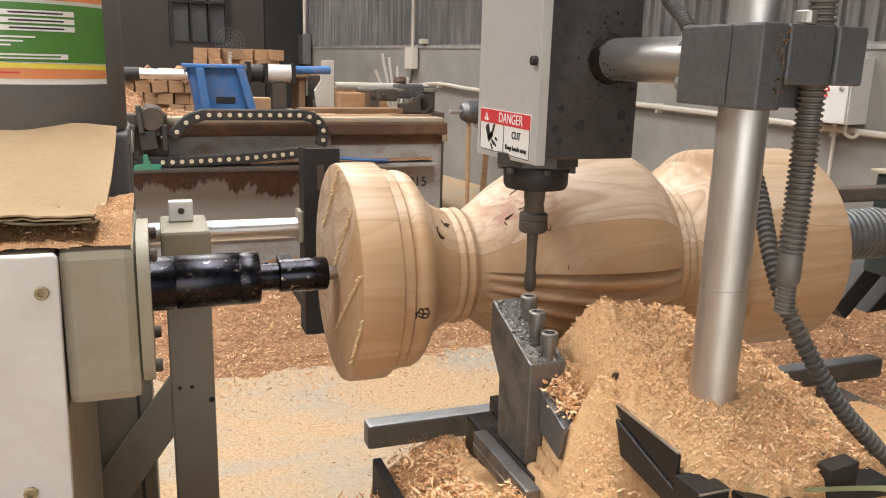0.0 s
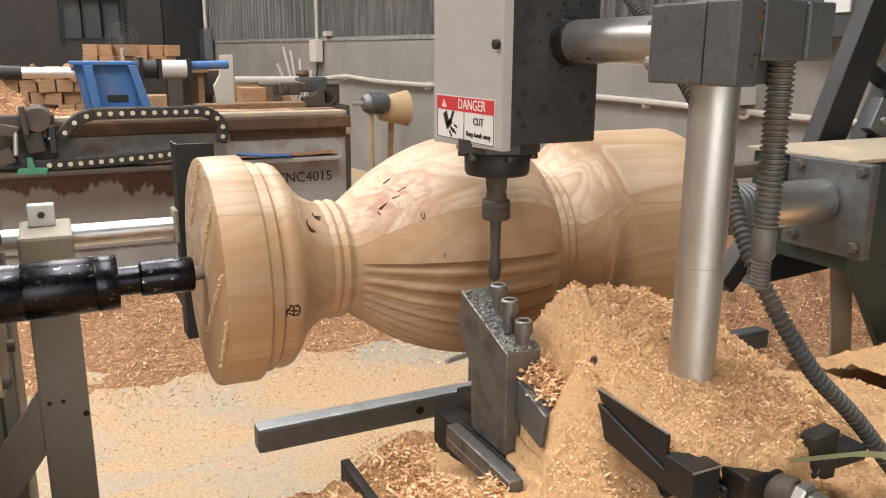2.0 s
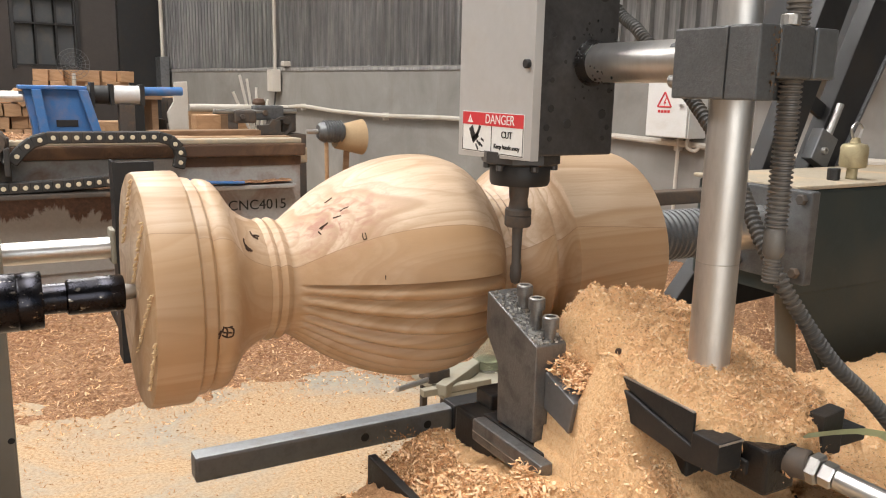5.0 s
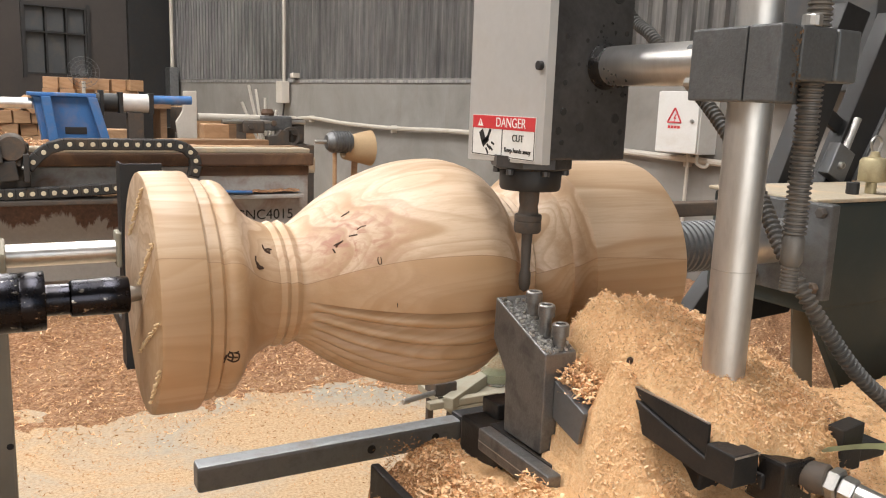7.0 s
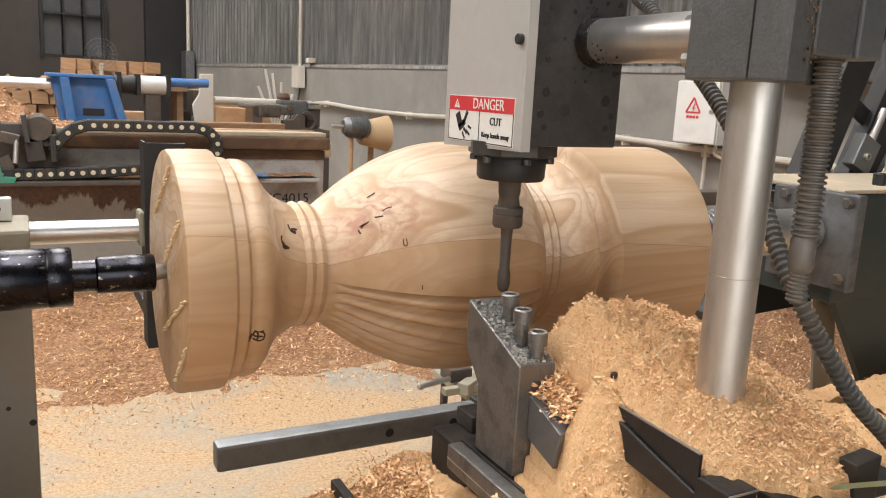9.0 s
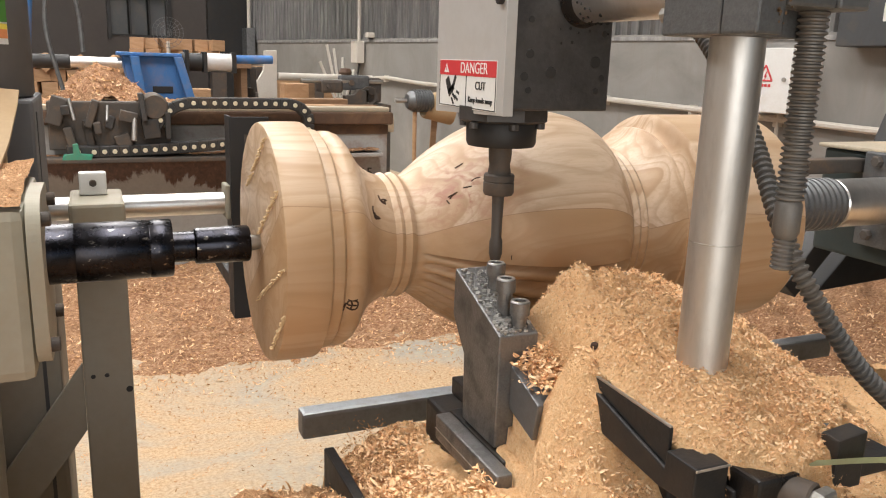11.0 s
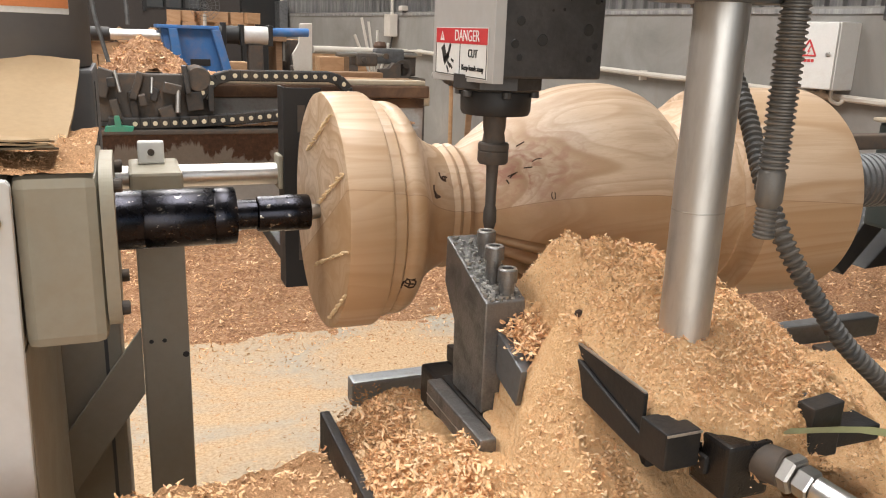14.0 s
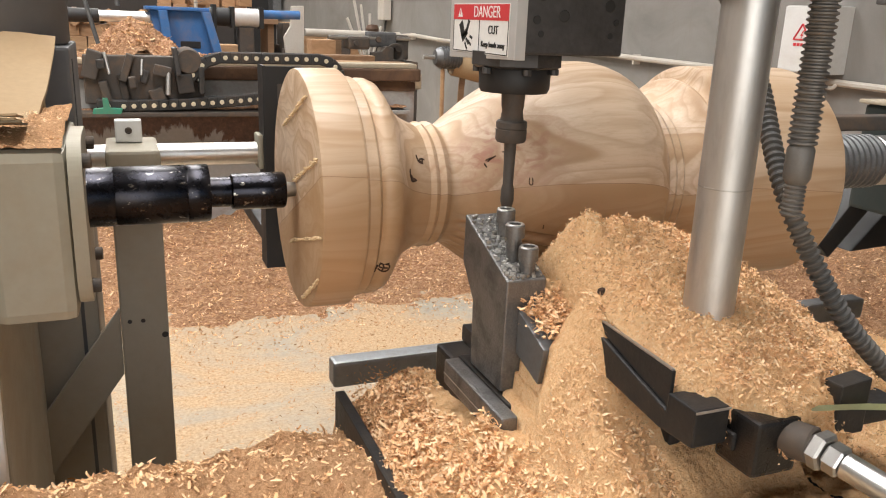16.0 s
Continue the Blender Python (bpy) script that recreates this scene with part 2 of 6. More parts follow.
M["trayiron"] = painted("black_tray_steel", (0.032, 0.032, 0.033), (0.14, 0.10, 0.065), 0.4, 0.5, 0.35, 12, 0.08, 0.4)
M["plate"] = painted("grey_steel_plate", (0.20, 0.21, 0.22), (0.24, 0.17, 0.11), 0.4, 0.7, 0.35, 10, 0.07)
M["clamp"] = painted("phosphated_steel", (0.175, 0.18, 0.185), (0.075, 0.07, 0.066), 0.38, 0.65, 0.7, 22, 0.12, 0.5)
M["black"] = painted("black_enamel", (0.013, 0.013, 0.014), (0.075, 0.055, 0.038), 0.45, 0.0, 0.3, 9, 0.05)
M["oily"] = metal_mat("blackened_oily_steel", (0.028, 0.028, 0.034), 0.16, (0.10, 0.085, 0.07), 0.35, 26, (1, 1, 1), 0.5, 0.6)
M["chrome"] = metal_mat("chromed_steel", (0.72, 0.71, 0.70), 0.22, (0.36, 0.29, 0.22), 0.45, 6, (1, 1, 0.3), 0.25)
M["column"] = metal_mat("scuffed_bright_column", (0.62, 0.61, 0.595), 0.33, (0.38, 0.33, 0.28), 0.5, 9, (1, 1, 0.22), 0.30, 0.25)
M["steel"] = metal_mat("bare_steel", (0.50, 0.49, 0.47), 0.33, (0.26, 0.18, 0.12), 0.45, 14)
M["worn"] = metal_mat("worn_grey_bar", (0.30, 0.31, 0.32), 0.42, (0.2, 0.13, 0.08), 0.5, 12)
M["screw"] = painted("dull_threaded_rod", (0.20, 0.19, 0.178), (0.28, 0.2, 0.12), 0.5, 0.55, 0.5, 30)
M["hose"] = painted("grey_corrugated_hose", (0.085, 0.083, 0.080), (0.24, 0.18, 0.12), 0.55, 0.0, 0.5, 16)
M["cream"] = painted("cream_machine_paint", (0.345, 0.32, 0.25), (0.32, 0.23, 0.14), 0.5, 0.0, 0.4, 6, 0.04)
M["greybeige"] = painted("grey_beige_paint", (0.255, 0.235, 0.195), (0.24, 0.17, 0.105), 0.55, 0.0, 0.45, 5, 0.04)
M["whitecab"] = painted("white_sheet_paint", (0.72, 0.72, 0.70), (0.45, 0.37, 0.28), 0.45, 0.0, 0.35, 5, 0.03)
M["grey_drum"] = painted("grey_motor_paint", (0.165 * 0.8, 0.165 * 0.8, 0.17 * 0.8), (0.25, 0.2, 0.14), 0.55, 0.0, 0.3, 4, 0.04)
M["alu"] = painted("satin_silver_cover", (0.52, 0.515, 0.505), (0.36, 0.29, 0.22), 0.38, 0.25, 0.3, 5, 0.03)
M["card"] = painted("torn_cardboard", (0.40, 0.285, 0.165), (0.33, 0.21, 0.11), 0.85, 0.0, 0.5, 6, 0.06)
M["carddark"] = painted("dark_cardboard_edge", (0.11, 0.09, 0.06), (0.3, 0.2, 0.1), 0.9, 0.0, 0.5, 40)
M["blue"] = painted("blue_machine_paint", (0.045, 0.165, 0.42), (0.32, 0.22, 0.13), 0.55, 0.0, 0.45, 8, 0.05)
M["cylwhite"] = painted("silver_cylinder", (0.6, 0.6, 0.6), (0.4, 0.3, 0.2), 0.4, 0.3, 0.4, 10)
M["bedgrey"] = painted("pale_grey_bed_paint", (0.40, 0.395, 0.38), (0.20, 0.10, 0.055), 0.6, 0.0, 0.9, 4.5, 0.08)
M["rust"] = painted("rusty_bed_rail", (0.105, 0.060, 0.038), (0.34, 0.2, 0.11), 0.6, 0.2, 0.6, 5, 0.08)
M["chain"] = painted("black_cable_chain", (0.03, 0.03, 0.03), (0.2, 0.13, 0.08), 0.6, 0.0, 0.35, 10)
M["pin"] = painted("cream_pin", (0.66, 0.60, 0.44), (0.4, 0.3, 0.2), 0.6, 0.0, 0.3, 30)
M["block"] = wood_mat("rough_sawn_timber", (0.50, 0.32, 0.175), (0.38, 0.22, 0.115), (0.22, 0.12, 0.06), 12.0)
M["brown"] = wood_mat("weathered_timber", (0.30, 0.19, 0.11), (0.22, 0.13, 0.07), (0.12, 0.065, 0.035), 12.0)
M["green"] = painted("green_clip", (0.04, 0.26, 0.17), (0.2, 0.16, 0.1), 0.5)
M["darkgreen"] = painted("dark_green_machine_paint", (0.022, 0.034, 0.034), (0.2, 0.16, 0.11), 0.4, 0.0, 0.2, 6, 0.05)
M["red"] = painted("sign_red", (0.62, 0.04, 0.05), (0.4, 0.2, 0.12), 0.4, 0.0, 0.2, 10)
M["white"] = painted("sign_white", (0.80, 0.80, 0.78), (0.5, 0.42, 0.32), 0.4, 0.0, 0.2, 10)
M["ink"] = painted("printed_ink", (0.02, 0.02, 0.02), (0.05, 0.04, 0.03), 0.5, 0.0, 0.2, 10)
M["lgreen"] = painted("label_green", (0.07, 0.225, 0.035), (0.15, 0.15, 0.08), 0.45, 0.0, 0.25, 10)
M["lorange"] = painted("label_orange", (0.75, 0.28, 0.11), (0.5, 0.3, 0.15), 0.45, 0.0, 0.2, 10)
M["lyellow"] = painted("label_yellow", (0.82, 0.68, 0.10), (0.5, 0.3, 0.15), 0.45, 0.0, 0.2, 10)
M["pipe"] = painted("pale_conduit", (0.58, 0.54, 0.48), (0.4, 0.3, 0.2), 0.6, 0.0, 0.4, 6)
M["strap"] = painted("pale_green_strap", (0.52, 0.55, 0.36), (0.40, 0.30, 0.17), 0.8, 0.0, 0.5, 20)
M["brass"] = painted("stained_brass", (0.42, 0.36, 0.22), (0.2, 0.14, 0.08), 0.4, 0.5, 0.5, 30)
M["greycab"] = painted("charcoal_cabinet", (0.055, 0.058, 0.062), (0.2, 0.16, 0.11), 0.5, 0.0, 0.3, 6)
M["dirty"] = painted("grimy_steel", (0.095, 0.082, 0.072), (0.26, 0.165, 0.10), 0.6, 0.35, 0.6, 12, 0.08)


def hall_mats():
    # floor: pale concrete under drifts of yellow dust and red-brown chips
    m, nt, b = material("dusty_concrete_floor", 0.85)
    v = coords(nt)
    n1 = noise_of(nt, v, 1.7, 7, 0.66, 0.7)
    n2 = noise_of(nt, v, 26, 8, 0.75, 0.3)
    n3 = noise_of(nt, v, 90, 5, 0.7)
    conc = mixc(nt, ramp(nt, n2, [(0.35, (0, 0, 0)), (0.65, (1, 1, 1))]), (0.30, 0.285, 0.25), (0.43, 0.385, 0.30))
    yel = ramp(nt, n3, [(0.36, (0.34, 0.215, 0.105)), (0.5, (0.49, 0.34, 0.20)), (0.66, (0.58, 0.43, 0.275))])
    c = mixc(nt, ramp(nt, n1, [(0.34, (0.0,) * 3), (0.56, (1, 1, 1))]), conc, yel)
    fleck = noise_of(nt, coords(nt, (1, 1.7, 1), (0, 0, 30)), 48, 3, 0.6)
    c = mixc(nt, ramp(nt, fleck, [(0.61, (0, 0, 0)), (0.67, (0.7,) * 3)]), c, (0.34, 0.17, 0.075))
    nt.links.new(c, b.inputs["Base Color"])
    bump(nt, b, n2, 0.4, 0.006)
    M["floor"] = m
    # heaped red-brown chips
    m, nt, b = material("red_brown_chips", 0.9)
    v = coords(nt)
    a = noise_of(nt, coords(nt, (1, 1.6, 1), (0, 0, 20)), 55, 6, 0.75, 0.5)
    lo = noise_of(nt, v, 4.5, 5, 0.65)
    c = ramp(nt, a, [(0.34, (0.13, 0.055, 0.028)), (0.46, (0.36, 0.17, 0.08)), (0.56, (0.54, 0.29, 0.155)), (0.66, (0.80, 0.57, 0.37))])
    c = mixc(nt, ramp(nt, lo, [(0.35, (0, 0, 0)), (0.7, (0.5,) * 3)]), c, mixc(nt, 0.6, c, (0.56, 0.38, 0.22)))
    nt.links.new(c, b.inputs["Base Color"])
    bump(nt, b, a, 1.0, 0.02)
    M["chips"] = m
    # rendered lower wall
    m, nt, b = material("grey_cement_render", 0.85)
    v = coords(nt)
    n1, n2 = noise_of(nt, v, 1.4, 7, 0.65, 0.6), noise_of(nt, v, 30, 5, 0.6)
    c = ramp(nt, n1, [(0.3, (0.20, 0.19, 0.176)), (0.55, (0.265, 0.252, 0.235)), (0.75, (0.33, 0.312, 0.288))])
    drip = noise_of(nt, coords(nt, (6, 6, 0.5)), 2.5, 5, 0.7)
    c = mixc(nt, ramp(nt, drip, [(0.55, (0, 0, 0)), (0.75, (0.4,) * 3)]), c, (0.22, 0.19, 0.165))
    nt.links.new(c, b.inputs["Base Color"])
    bump(nt, b, n2, 0.3, 0.004)
    M["render_wall"] = m
    # ribbed steel sheet
    m, nt, b = material("dusty_ribbed_sheet", 0.55, 0.3)
    drip = noise_of(nt, coords(nt, (5, 5, 0.35)), 3.0, 6, 0.7)
    lo = noise_of(nt, coords(nt), 1.1, 4, 0.6)
    c = ramp(nt, drip, [(0.3, (0.19, 0.19, 0.192)), (0.52, (0.36, 0.352, 0.342)), (0.72, (0.56, 0.54, 0.505))])
    c = mixc(nt, ramp(nt, lo, [(0.35, (0, 0, 0)), (0.7, (0.32,) * 3)]), c, (0.085, 0.082, 0.08))
    nt.links.new(c, b.inputs["Base Color"])
    M["sheet"] = m


hall_mats()


def rust_bed_mat():
    """Grey paint with rust that has run down from the ledge above in ragged tongues."""
    m, nt, b = material("rust_run_bed_paint", 0.5)
    tc = nt.nodes.new("ShaderNodeTexCoord")
    sp = nt.nodes.new("ShaderNodeSeparateXYZ")
    nt.links.new(tc.outputs["Object"], sp.inputs[0])
    tongues = noise_of(nt, coords(nt, (1.0, 1.0, 0.45)), 5.0, 7, 0.68, 0.5)
    drop = mathn(nt, "ADD", mathn(nt, "MULTIPLY", mathn(nt, "SUBTRACT", sp.outputs["Z"], 0.60), 2.2), tongues)
    mask = ramp(nt, drop, [(0.52, (0, 0, 0)), (0.57, (1, 1, 1))])
    fine = noise_of(nt, coords(nt), 40, 5, 0.7)
    rust = ramp(nt, fine, [(0.3, (0.055, 0.025, 0.014)), (0.6, (0.115, 0.055, 0.03)), (0.8, (0.20, 0.10, 0.05))])
    grey = mixc(nt, fine, (0.25, 0.235, 0.215), (0.36, 0.345, 0.32))
    nt.links.new(mixc(nt, mask, grey, rust), b.inputs["Base Color"])
    bump(nt, b, fine, 0.3, 0.002)
    return m


M["rustrun"] = rust_bed_mat()
M["dustytop"] = painted("dust_covered_paint", (0.42, 0.36, 0.27), (0.66, 0.46, 0.27), 0.75, 0.0, 0.8, 7, 0.1, 0.6)
# End wall colour is lowered to cancel the far roof lamp's light on it.
M["darkwall"] = painted("dimmed_plaster", (0.050, 0.043, 0.040), (0.09, 0.075, 0.065), 0.85, 0.0, 0.4, 2.0, 0.05)
M["roof"] = painted("grey_roof_sheet", (0.30, 0.30, 0.29), (0.22, 0.18, 0.14), 0.7, 0.0, 0.4, 2.0, 0.05)


def glass_mat():
    m, nt, b = material("dusty_glass", 0.25)
    b.inputs["Transmission Weight"].default_value = 0.9
    b.inputs["Base Color"].default_value = (0.88, 0.91, 0.82, 1)
    return m


M["glass"] = glass_mat()


def part(name, bm, mat, parent=None, label="", smooth=False):
    """One bmesh as one mesh object, under a thing or a part."""
    me = bpy.data.meshes.new(name)
    bm.to_mesh(me)
    bm.free()
    for mm in (mat if isinstance(mat, (list, tuple)) else [mat]):
        me.materials.append(M[mm])
    if smooth:
        me.polygons.foreach_set("use_smooth", [True] * len(me.polygons))
        me.set_sharp_from_angle(angle=radians(38))
    ob = new(name, me)
    if parent is not None:
        ob.parent = parent
    if label:
        tagged(ob, label)
    return ob


def empty(name, at=(0, 0, 0), label="", category="", group="", kind=""):
    ob = new(name)
    ob.empty_display_size = 0.05
    ob.location = at
    return tagged(ob, label, category, group, kind)


def box(x0, x1, y0, y1, z0, z1, bevel=0.0, bm=None, rot=None, seg=2):
    """A box between two corners, with rounded edges; rot: a matrix about its middle."""
    b2 = bmesh.new()
    bmesh.ops.create_cube(b2, size=1)
    bmesh.ops.scale(b2, vec=(x1 - x0, y1 - y0, z1 - z0), verts=b2.verts)
    if bevel:
        bmesh.ops.bevel(b2, geom=b2.edges[:], offset=bevel, segments=seg, affect="EDGES", profile=0.6)
    if rot is not None:
        bmesh.ops.transform(b2, matrix=rot, verts=b2.verts)
    bmesh.ops.translate(b2, vec=((x0 + x1) / 2, (y0 + y1) / 2, (z0 + z1) / 2), verts=b2.verts)
    return merged(bm, b2)


def merged(bm, b2):
    if bm is None:
        return b2
    me = bpy.data.meshes.new("tmp")
    b2.to_mesh(me)
    b2.free()
    bm.from_mesh(me)
    bpy.data.meshes.remove(me)
    return bm


def lathe(profile, seg=48, axis="z", at=(0, 0, 0), bm=None, closed=False):
    """A solid of revolution from (radius, along) pairs about the axis through at."""
    b2 = bmesh.new()
    rings = []
    for r, h in profile:
        if r < 1e-6:
            rings.append([b2.verts.new((0, 0, h))])
        else:
            rings.append([b2.verts.new((r * math.cos(2 * math.pi * k / seg), r * math.sin(2 * math.pi * k / seg), h)) for k in range(seg)])
    for a, c in zip(rings, rings[1:]):
        for k in range(seg):
            j = (k + 1) % seg
            if len(a) == 1 and len(c) > 1:
                b2.faces.new((a[0], c[j], c[k]))
            elif len(c) == 1 and len(a) > 1:
                b2.faces.new((a[k], a[j], c[0]))
            elif len(a) > 1:
                b2.faces.new((a[k], a[j], c[j], c[k]))
    turn = {"z": Matrix(), "x": Matrix.Rotation(math.pi / 2, 4, "Y"), "y": Matrix.Rotation(-math.pi / 2, 4, "X")}[axis]
    bmesh.ops.transform(b2, matrix=Matrix.Translation(at) @ turn, verts=b2.verts)
    bmesh.ops.recalc_face_normals(b2, faces=b2.faces)
    return merged(bm, b2)


def rod(p, q, r, seg=20, bm=None, r2=None, bevel=0.0):
    """A round bar from p to q with softened ends."""
    p, q = Vector(p), Vector(q)
    n = (q - p).length
    r2 = r if r2 is None else r2
    e = bevel or min(r, r2) * 0.12
    b2 = lathe([(0, 0), (r - e, 0), (r, e), (r2, n - e), (r2 - e, n), (0, n)], seg)
    bmesh.ops.transform(b2, matrix=Matrix.Translation(p) @ (q - p).to_track_quat("Z", "Y").to_matrix().to_4x4(), verts=b2.verts)
    return merged(bm, b2)


def tube_path(points, r, seg=10, bm=None, ribs=0.0, pitch=0.01, sub=8):
    """A hose along a smooth line; ribs: how far its rings stand out, every pitch metres."""
    pts = [Vector(p) for p in points]
    line = []
    for i in range(len(pts) - 1):
        a, b1, c, d = pts[max(i - 1, 0)], pts[i], pts[i + 1], pts[min(i + 2, len(pts) - 1)]
        for k in range(sub):
            t = k / sub
            line.append(0.5 * (2 * b1 + (c - a) * t + (2 * a - 5 * b1 + 4 * c - d) * t * t + (3 * b1 - a - 3 * c + d) * t ** 3))
    line.append(pts[-1])
    if ribs:
        fine, carry = [], 0.0
        for a, c in zip(line, line[1:]):
            n = (c - a).length
            while carry < n:
                fine.append(a + (c - a) * (carry / n))
                carry += pitch / 4
            carry -= n
        line = fine
    b2 = bmesh.new()
    rings, up = [], Vector((0.3, 0.2, 1)).normalized()
    for i, p in enumerate(line):
        t = (line[min(i + 1, len(line) - 1)] - line[max(i - 1, 0)]).normalized()
        s = t.cross(up).normalized()
        up = s.cross(t).normalized()
        rr = r + (ribs * (1.0 if i % 4 in (0, 1) else -0.6) if ribs else 0)
        rings.append([b2.verts.new(p + rr * (math.cos(2 * math.pi * k / seg) * s + math.sin(2 * math.pi * k / seg) * up)) for k in range(seg)])
    for a, c in zip(rings, rings[1:]):
        for k in range(seg):
            b2.faces.new((a[k], a[(k + 1) % seg], c[(k + 1) % seg], c[k]))
    b2.faces.new(rings[0][::-1])
    b2.faces.new(rings[-1])
    return merged(bm, b2)


def prism(outline, a0, a1, axis="y", bevel=0.0, bm=None):
    """A flat outline pushed from a0 to a1 along an axis. Outline in (x, z) for y, (y, z) for x, (x, y) for z."""
    b2 = bmesh.new()
    put = {"y": lambda u, v, a: (u, a, v), "x": lambda u, v, a: (a, u, v), "z": lambda u, v, a: (u, v, a)}[axis]
    lo = [b2.verts.new(put(u, v, a0)) for u, v in outline]
    hi = [b2.verts.new(put(u, v, a1)) for u, v in outline]
    n = len(lo)
    b2.faces.new(lo)
    b2.faces.new(hi[::-1])
    for k in range(n):
        b2.faces.new((lo[k], hi[k], hi[(k + 1) % n], lo[(k + 1) % n]))
    bmesh.ops.recalc_face_normals(b2, faces=b2.faces)
    if bevel:
        bmesh.ops.bevel(b2, geom=b2.edges[:], offset=bevel, segments=2, affect="EDGES", profile=0.6)
    return merged(bm, b2)


def text_part(name, body, size, mat, parent, m, label="", extrude=0.0006):
    """Words in the built-in font, turned into a mesh; they read along local x, upright along local y."""
    cu = bpy.data.curves.new(name, "FONT")
    cu.body, cu.size, cu.extrude, cu.align_x, cu.align_y = body, size, extrude, "CENTER", "CENTER"
    tmp = new(name + "_tmp", cu)
    me = bpy.data.meshes.new_from_object(tmp.evaluated_get(bpy.context.evaluated_depsgraph_get()))
    bpy.data.objects.remove(tmp)
    bpy.data.curves.remove(cu)
    me.name = name
    me.materials.clear()
    me.materials.append(M[mat])
    ob = new(name, me)
    ob.parent = parent
    ob.matrix_basis = m
    return tagged(ob, label) if label else ob

# ---- the hall ----
WALL_A, WALL_D = Vector((2.37, 13.3, 0)), Vector((0.1455, -0.9894, 0))  # foot of the back corner, and the way along the long wall
HALL = Matrix.Translation(WALL_A) @ Matrix(((0.9894, 0.1455, 0, 0), (0.1455, -0.9894, 0, 0), (0, 0, 1, 0), (0, 0, 0, 1)))
# in the hall's own frame: x out through the long wall, -x into the hall, y from the back wall towards the door


def hall_box(name, x0, x1, y0, y1, z0, z1, mat, parent=None, label="", bevel=0.0, bm=None):
    b = bm or box(x0, x1, y0, y1, z0, z1, bevel)
    bmesh.ops.transform(b, matrix=HALL, verts=b.verts)
    bmesh.ops.recalc_face_normals(b, faces=b.faces)
    return part(name, b, mat, parent, label)


def build_hall():
    ground = part("floor", box(-14, 9, -12, 20, -0.2, 0.0), "floor")
    tagged(ground, "pale concrete workshop floor dusted with yellow sawdust", "floor", kind="structure")
    # cement plinth wall with ribbed steel sheet above it
    w = tagged(hall_box("wall_east", 0, 0.24, -0.2, 20, 0, 1.56, "render_wall"), "grey cement-rendered lower wall, stained", "wall", kind="structure")
    b = bmesh.new()
    prof, pitch = [], 0.125
    for k in range(int(20.0 / pitch)):
        y = k * pitch
        prof += [(0.06, y), (0.06, y + 0.062), (0.03, y + 0.075), (0.03, y + 0.112)]
    lo = [b.verts.new((x, y, 1.53)) for x, y in prof]
    hi = [b.verts.new((x, y, 6.0)) for x, y in prof]
    for k in range(len(lo) - 1):
        b.faces.new((lo[k], lo[k + 1], hi[k + 1], hi[k]))
    r = bmesh.ops.solidify(b, geom=b.faces[:], thickness=0.006)
    s = tagged(hall_box("wall_east_sheet", 0, 0, 0, 0, 0, 0, "sheet", bm=b), "dark dusty ribbed steel wall sheeting", "wall", kind="structure")
    hall_box("wall_backing", 0.07, 0.24, -0.2, 20, 1.56, 6.0, "sheet", s)
    hall_box("sill_flashing", -0.012, 0.03, 0, 20, 1.515, 1.545, "sheet", s)
    # back wall with a barred window high in it
    b = box(-12, -2.22, -0.24, 0, 0, 6.0)
    box(-2.22, -1.32, -0.24, 0, 0, 1.55, bm=b)
    box(-2.22, -1.32, -0.24, 0, 2.6, 6.0, bm=b)
    box(-1.32, 0.24, -0.24, 0, 0, 6.0, bm=b)
    back = tagged(hall_box("wall_north", 0, 0, 0, 0, 0, 0, "darkwall", bm=b), "dark plaster end wall of the workshop, colour dimmed", "wall", kind="structure")
    # Black colour stands in for the lack of light in the far corner.
    hall_box("corner_shade_strip", -0.70, 0.0, 0.003, 0.12, 0, 6.0, "black", back, "wall strip coloured near-black for the unlit far corner")
    win = empty("window_1", (0, 0, 0), "dim multi-pane window in the end wall", "window", kind="structure")
    for x0 in (-2.22, -1.92, -1.62):
        for z0 in (1.55, 2.2):
            hall_box("pane", x0 + 0.02, x0 + 0.28, -0.10, -0.09, z0 + 0.02, min(z0 + 0.63, 2.58), "greycab", win)
    # Added board, so that no sky shows between the panes.
    hall_box("sky_blocker", -2.22, -1.32, -0.20, -0.15, 1.55, 2.6, "greycab", win, "added dark board keeping sky light out of the pane gaps")
    for x0 in (-2.22, -1.92, -1.62, -1.345):
        hall_box("window_frame", x0, x0 + 0.025, -0.13, 0.01, 1.55, 2.6, "black", win)
    for z0 in (1.55, 2.18, 2.575):
        hall_box("window_frame", -2.22, -1.32, -0.14, 0.015, z0, z0 + 0.025, "black", win)
    for x0 in (-2.26, -1.32):
        hall_box("window_frame", x0, x0 + 0.05, 0.003, 0.05, 1.5, 2.65, "black", win)
    # the rest of the enclosure, out of view; its doorway and skylights are assumed
    tagged(hall_box("wall_west", -12.2, -12, -0.2, 20, 0, 6, "render_wall"), "grey cement wall", "wall", kind="structure")
    b = box(-12, -9.6, 20, 20.2, 0, 6)
    box(-9.6, -1.5, 20, 20.2, 3.9, 6, bm=b)
    box(-1.5, 0.24, 20, 20.2, 0, 6, bm=b)
    tagged(hall_box("wall_south", 0, 0, 0, 0, 0, 0, "render_wall", bm=b), "unseen grey cement wall with an assumed wide open doorway", "wall", kind="structure")
    xs = sorted({-14.0, 9.0} | {s[0] + o for s in SKYLIGHTS for o in (-0.75, 0.75)})
    ys = sorted({-12.0, 20.0} | {s[1] + o for s in SKYLIGHTS for o in (-1.65, 1.65)})
    b = bmesh.new()
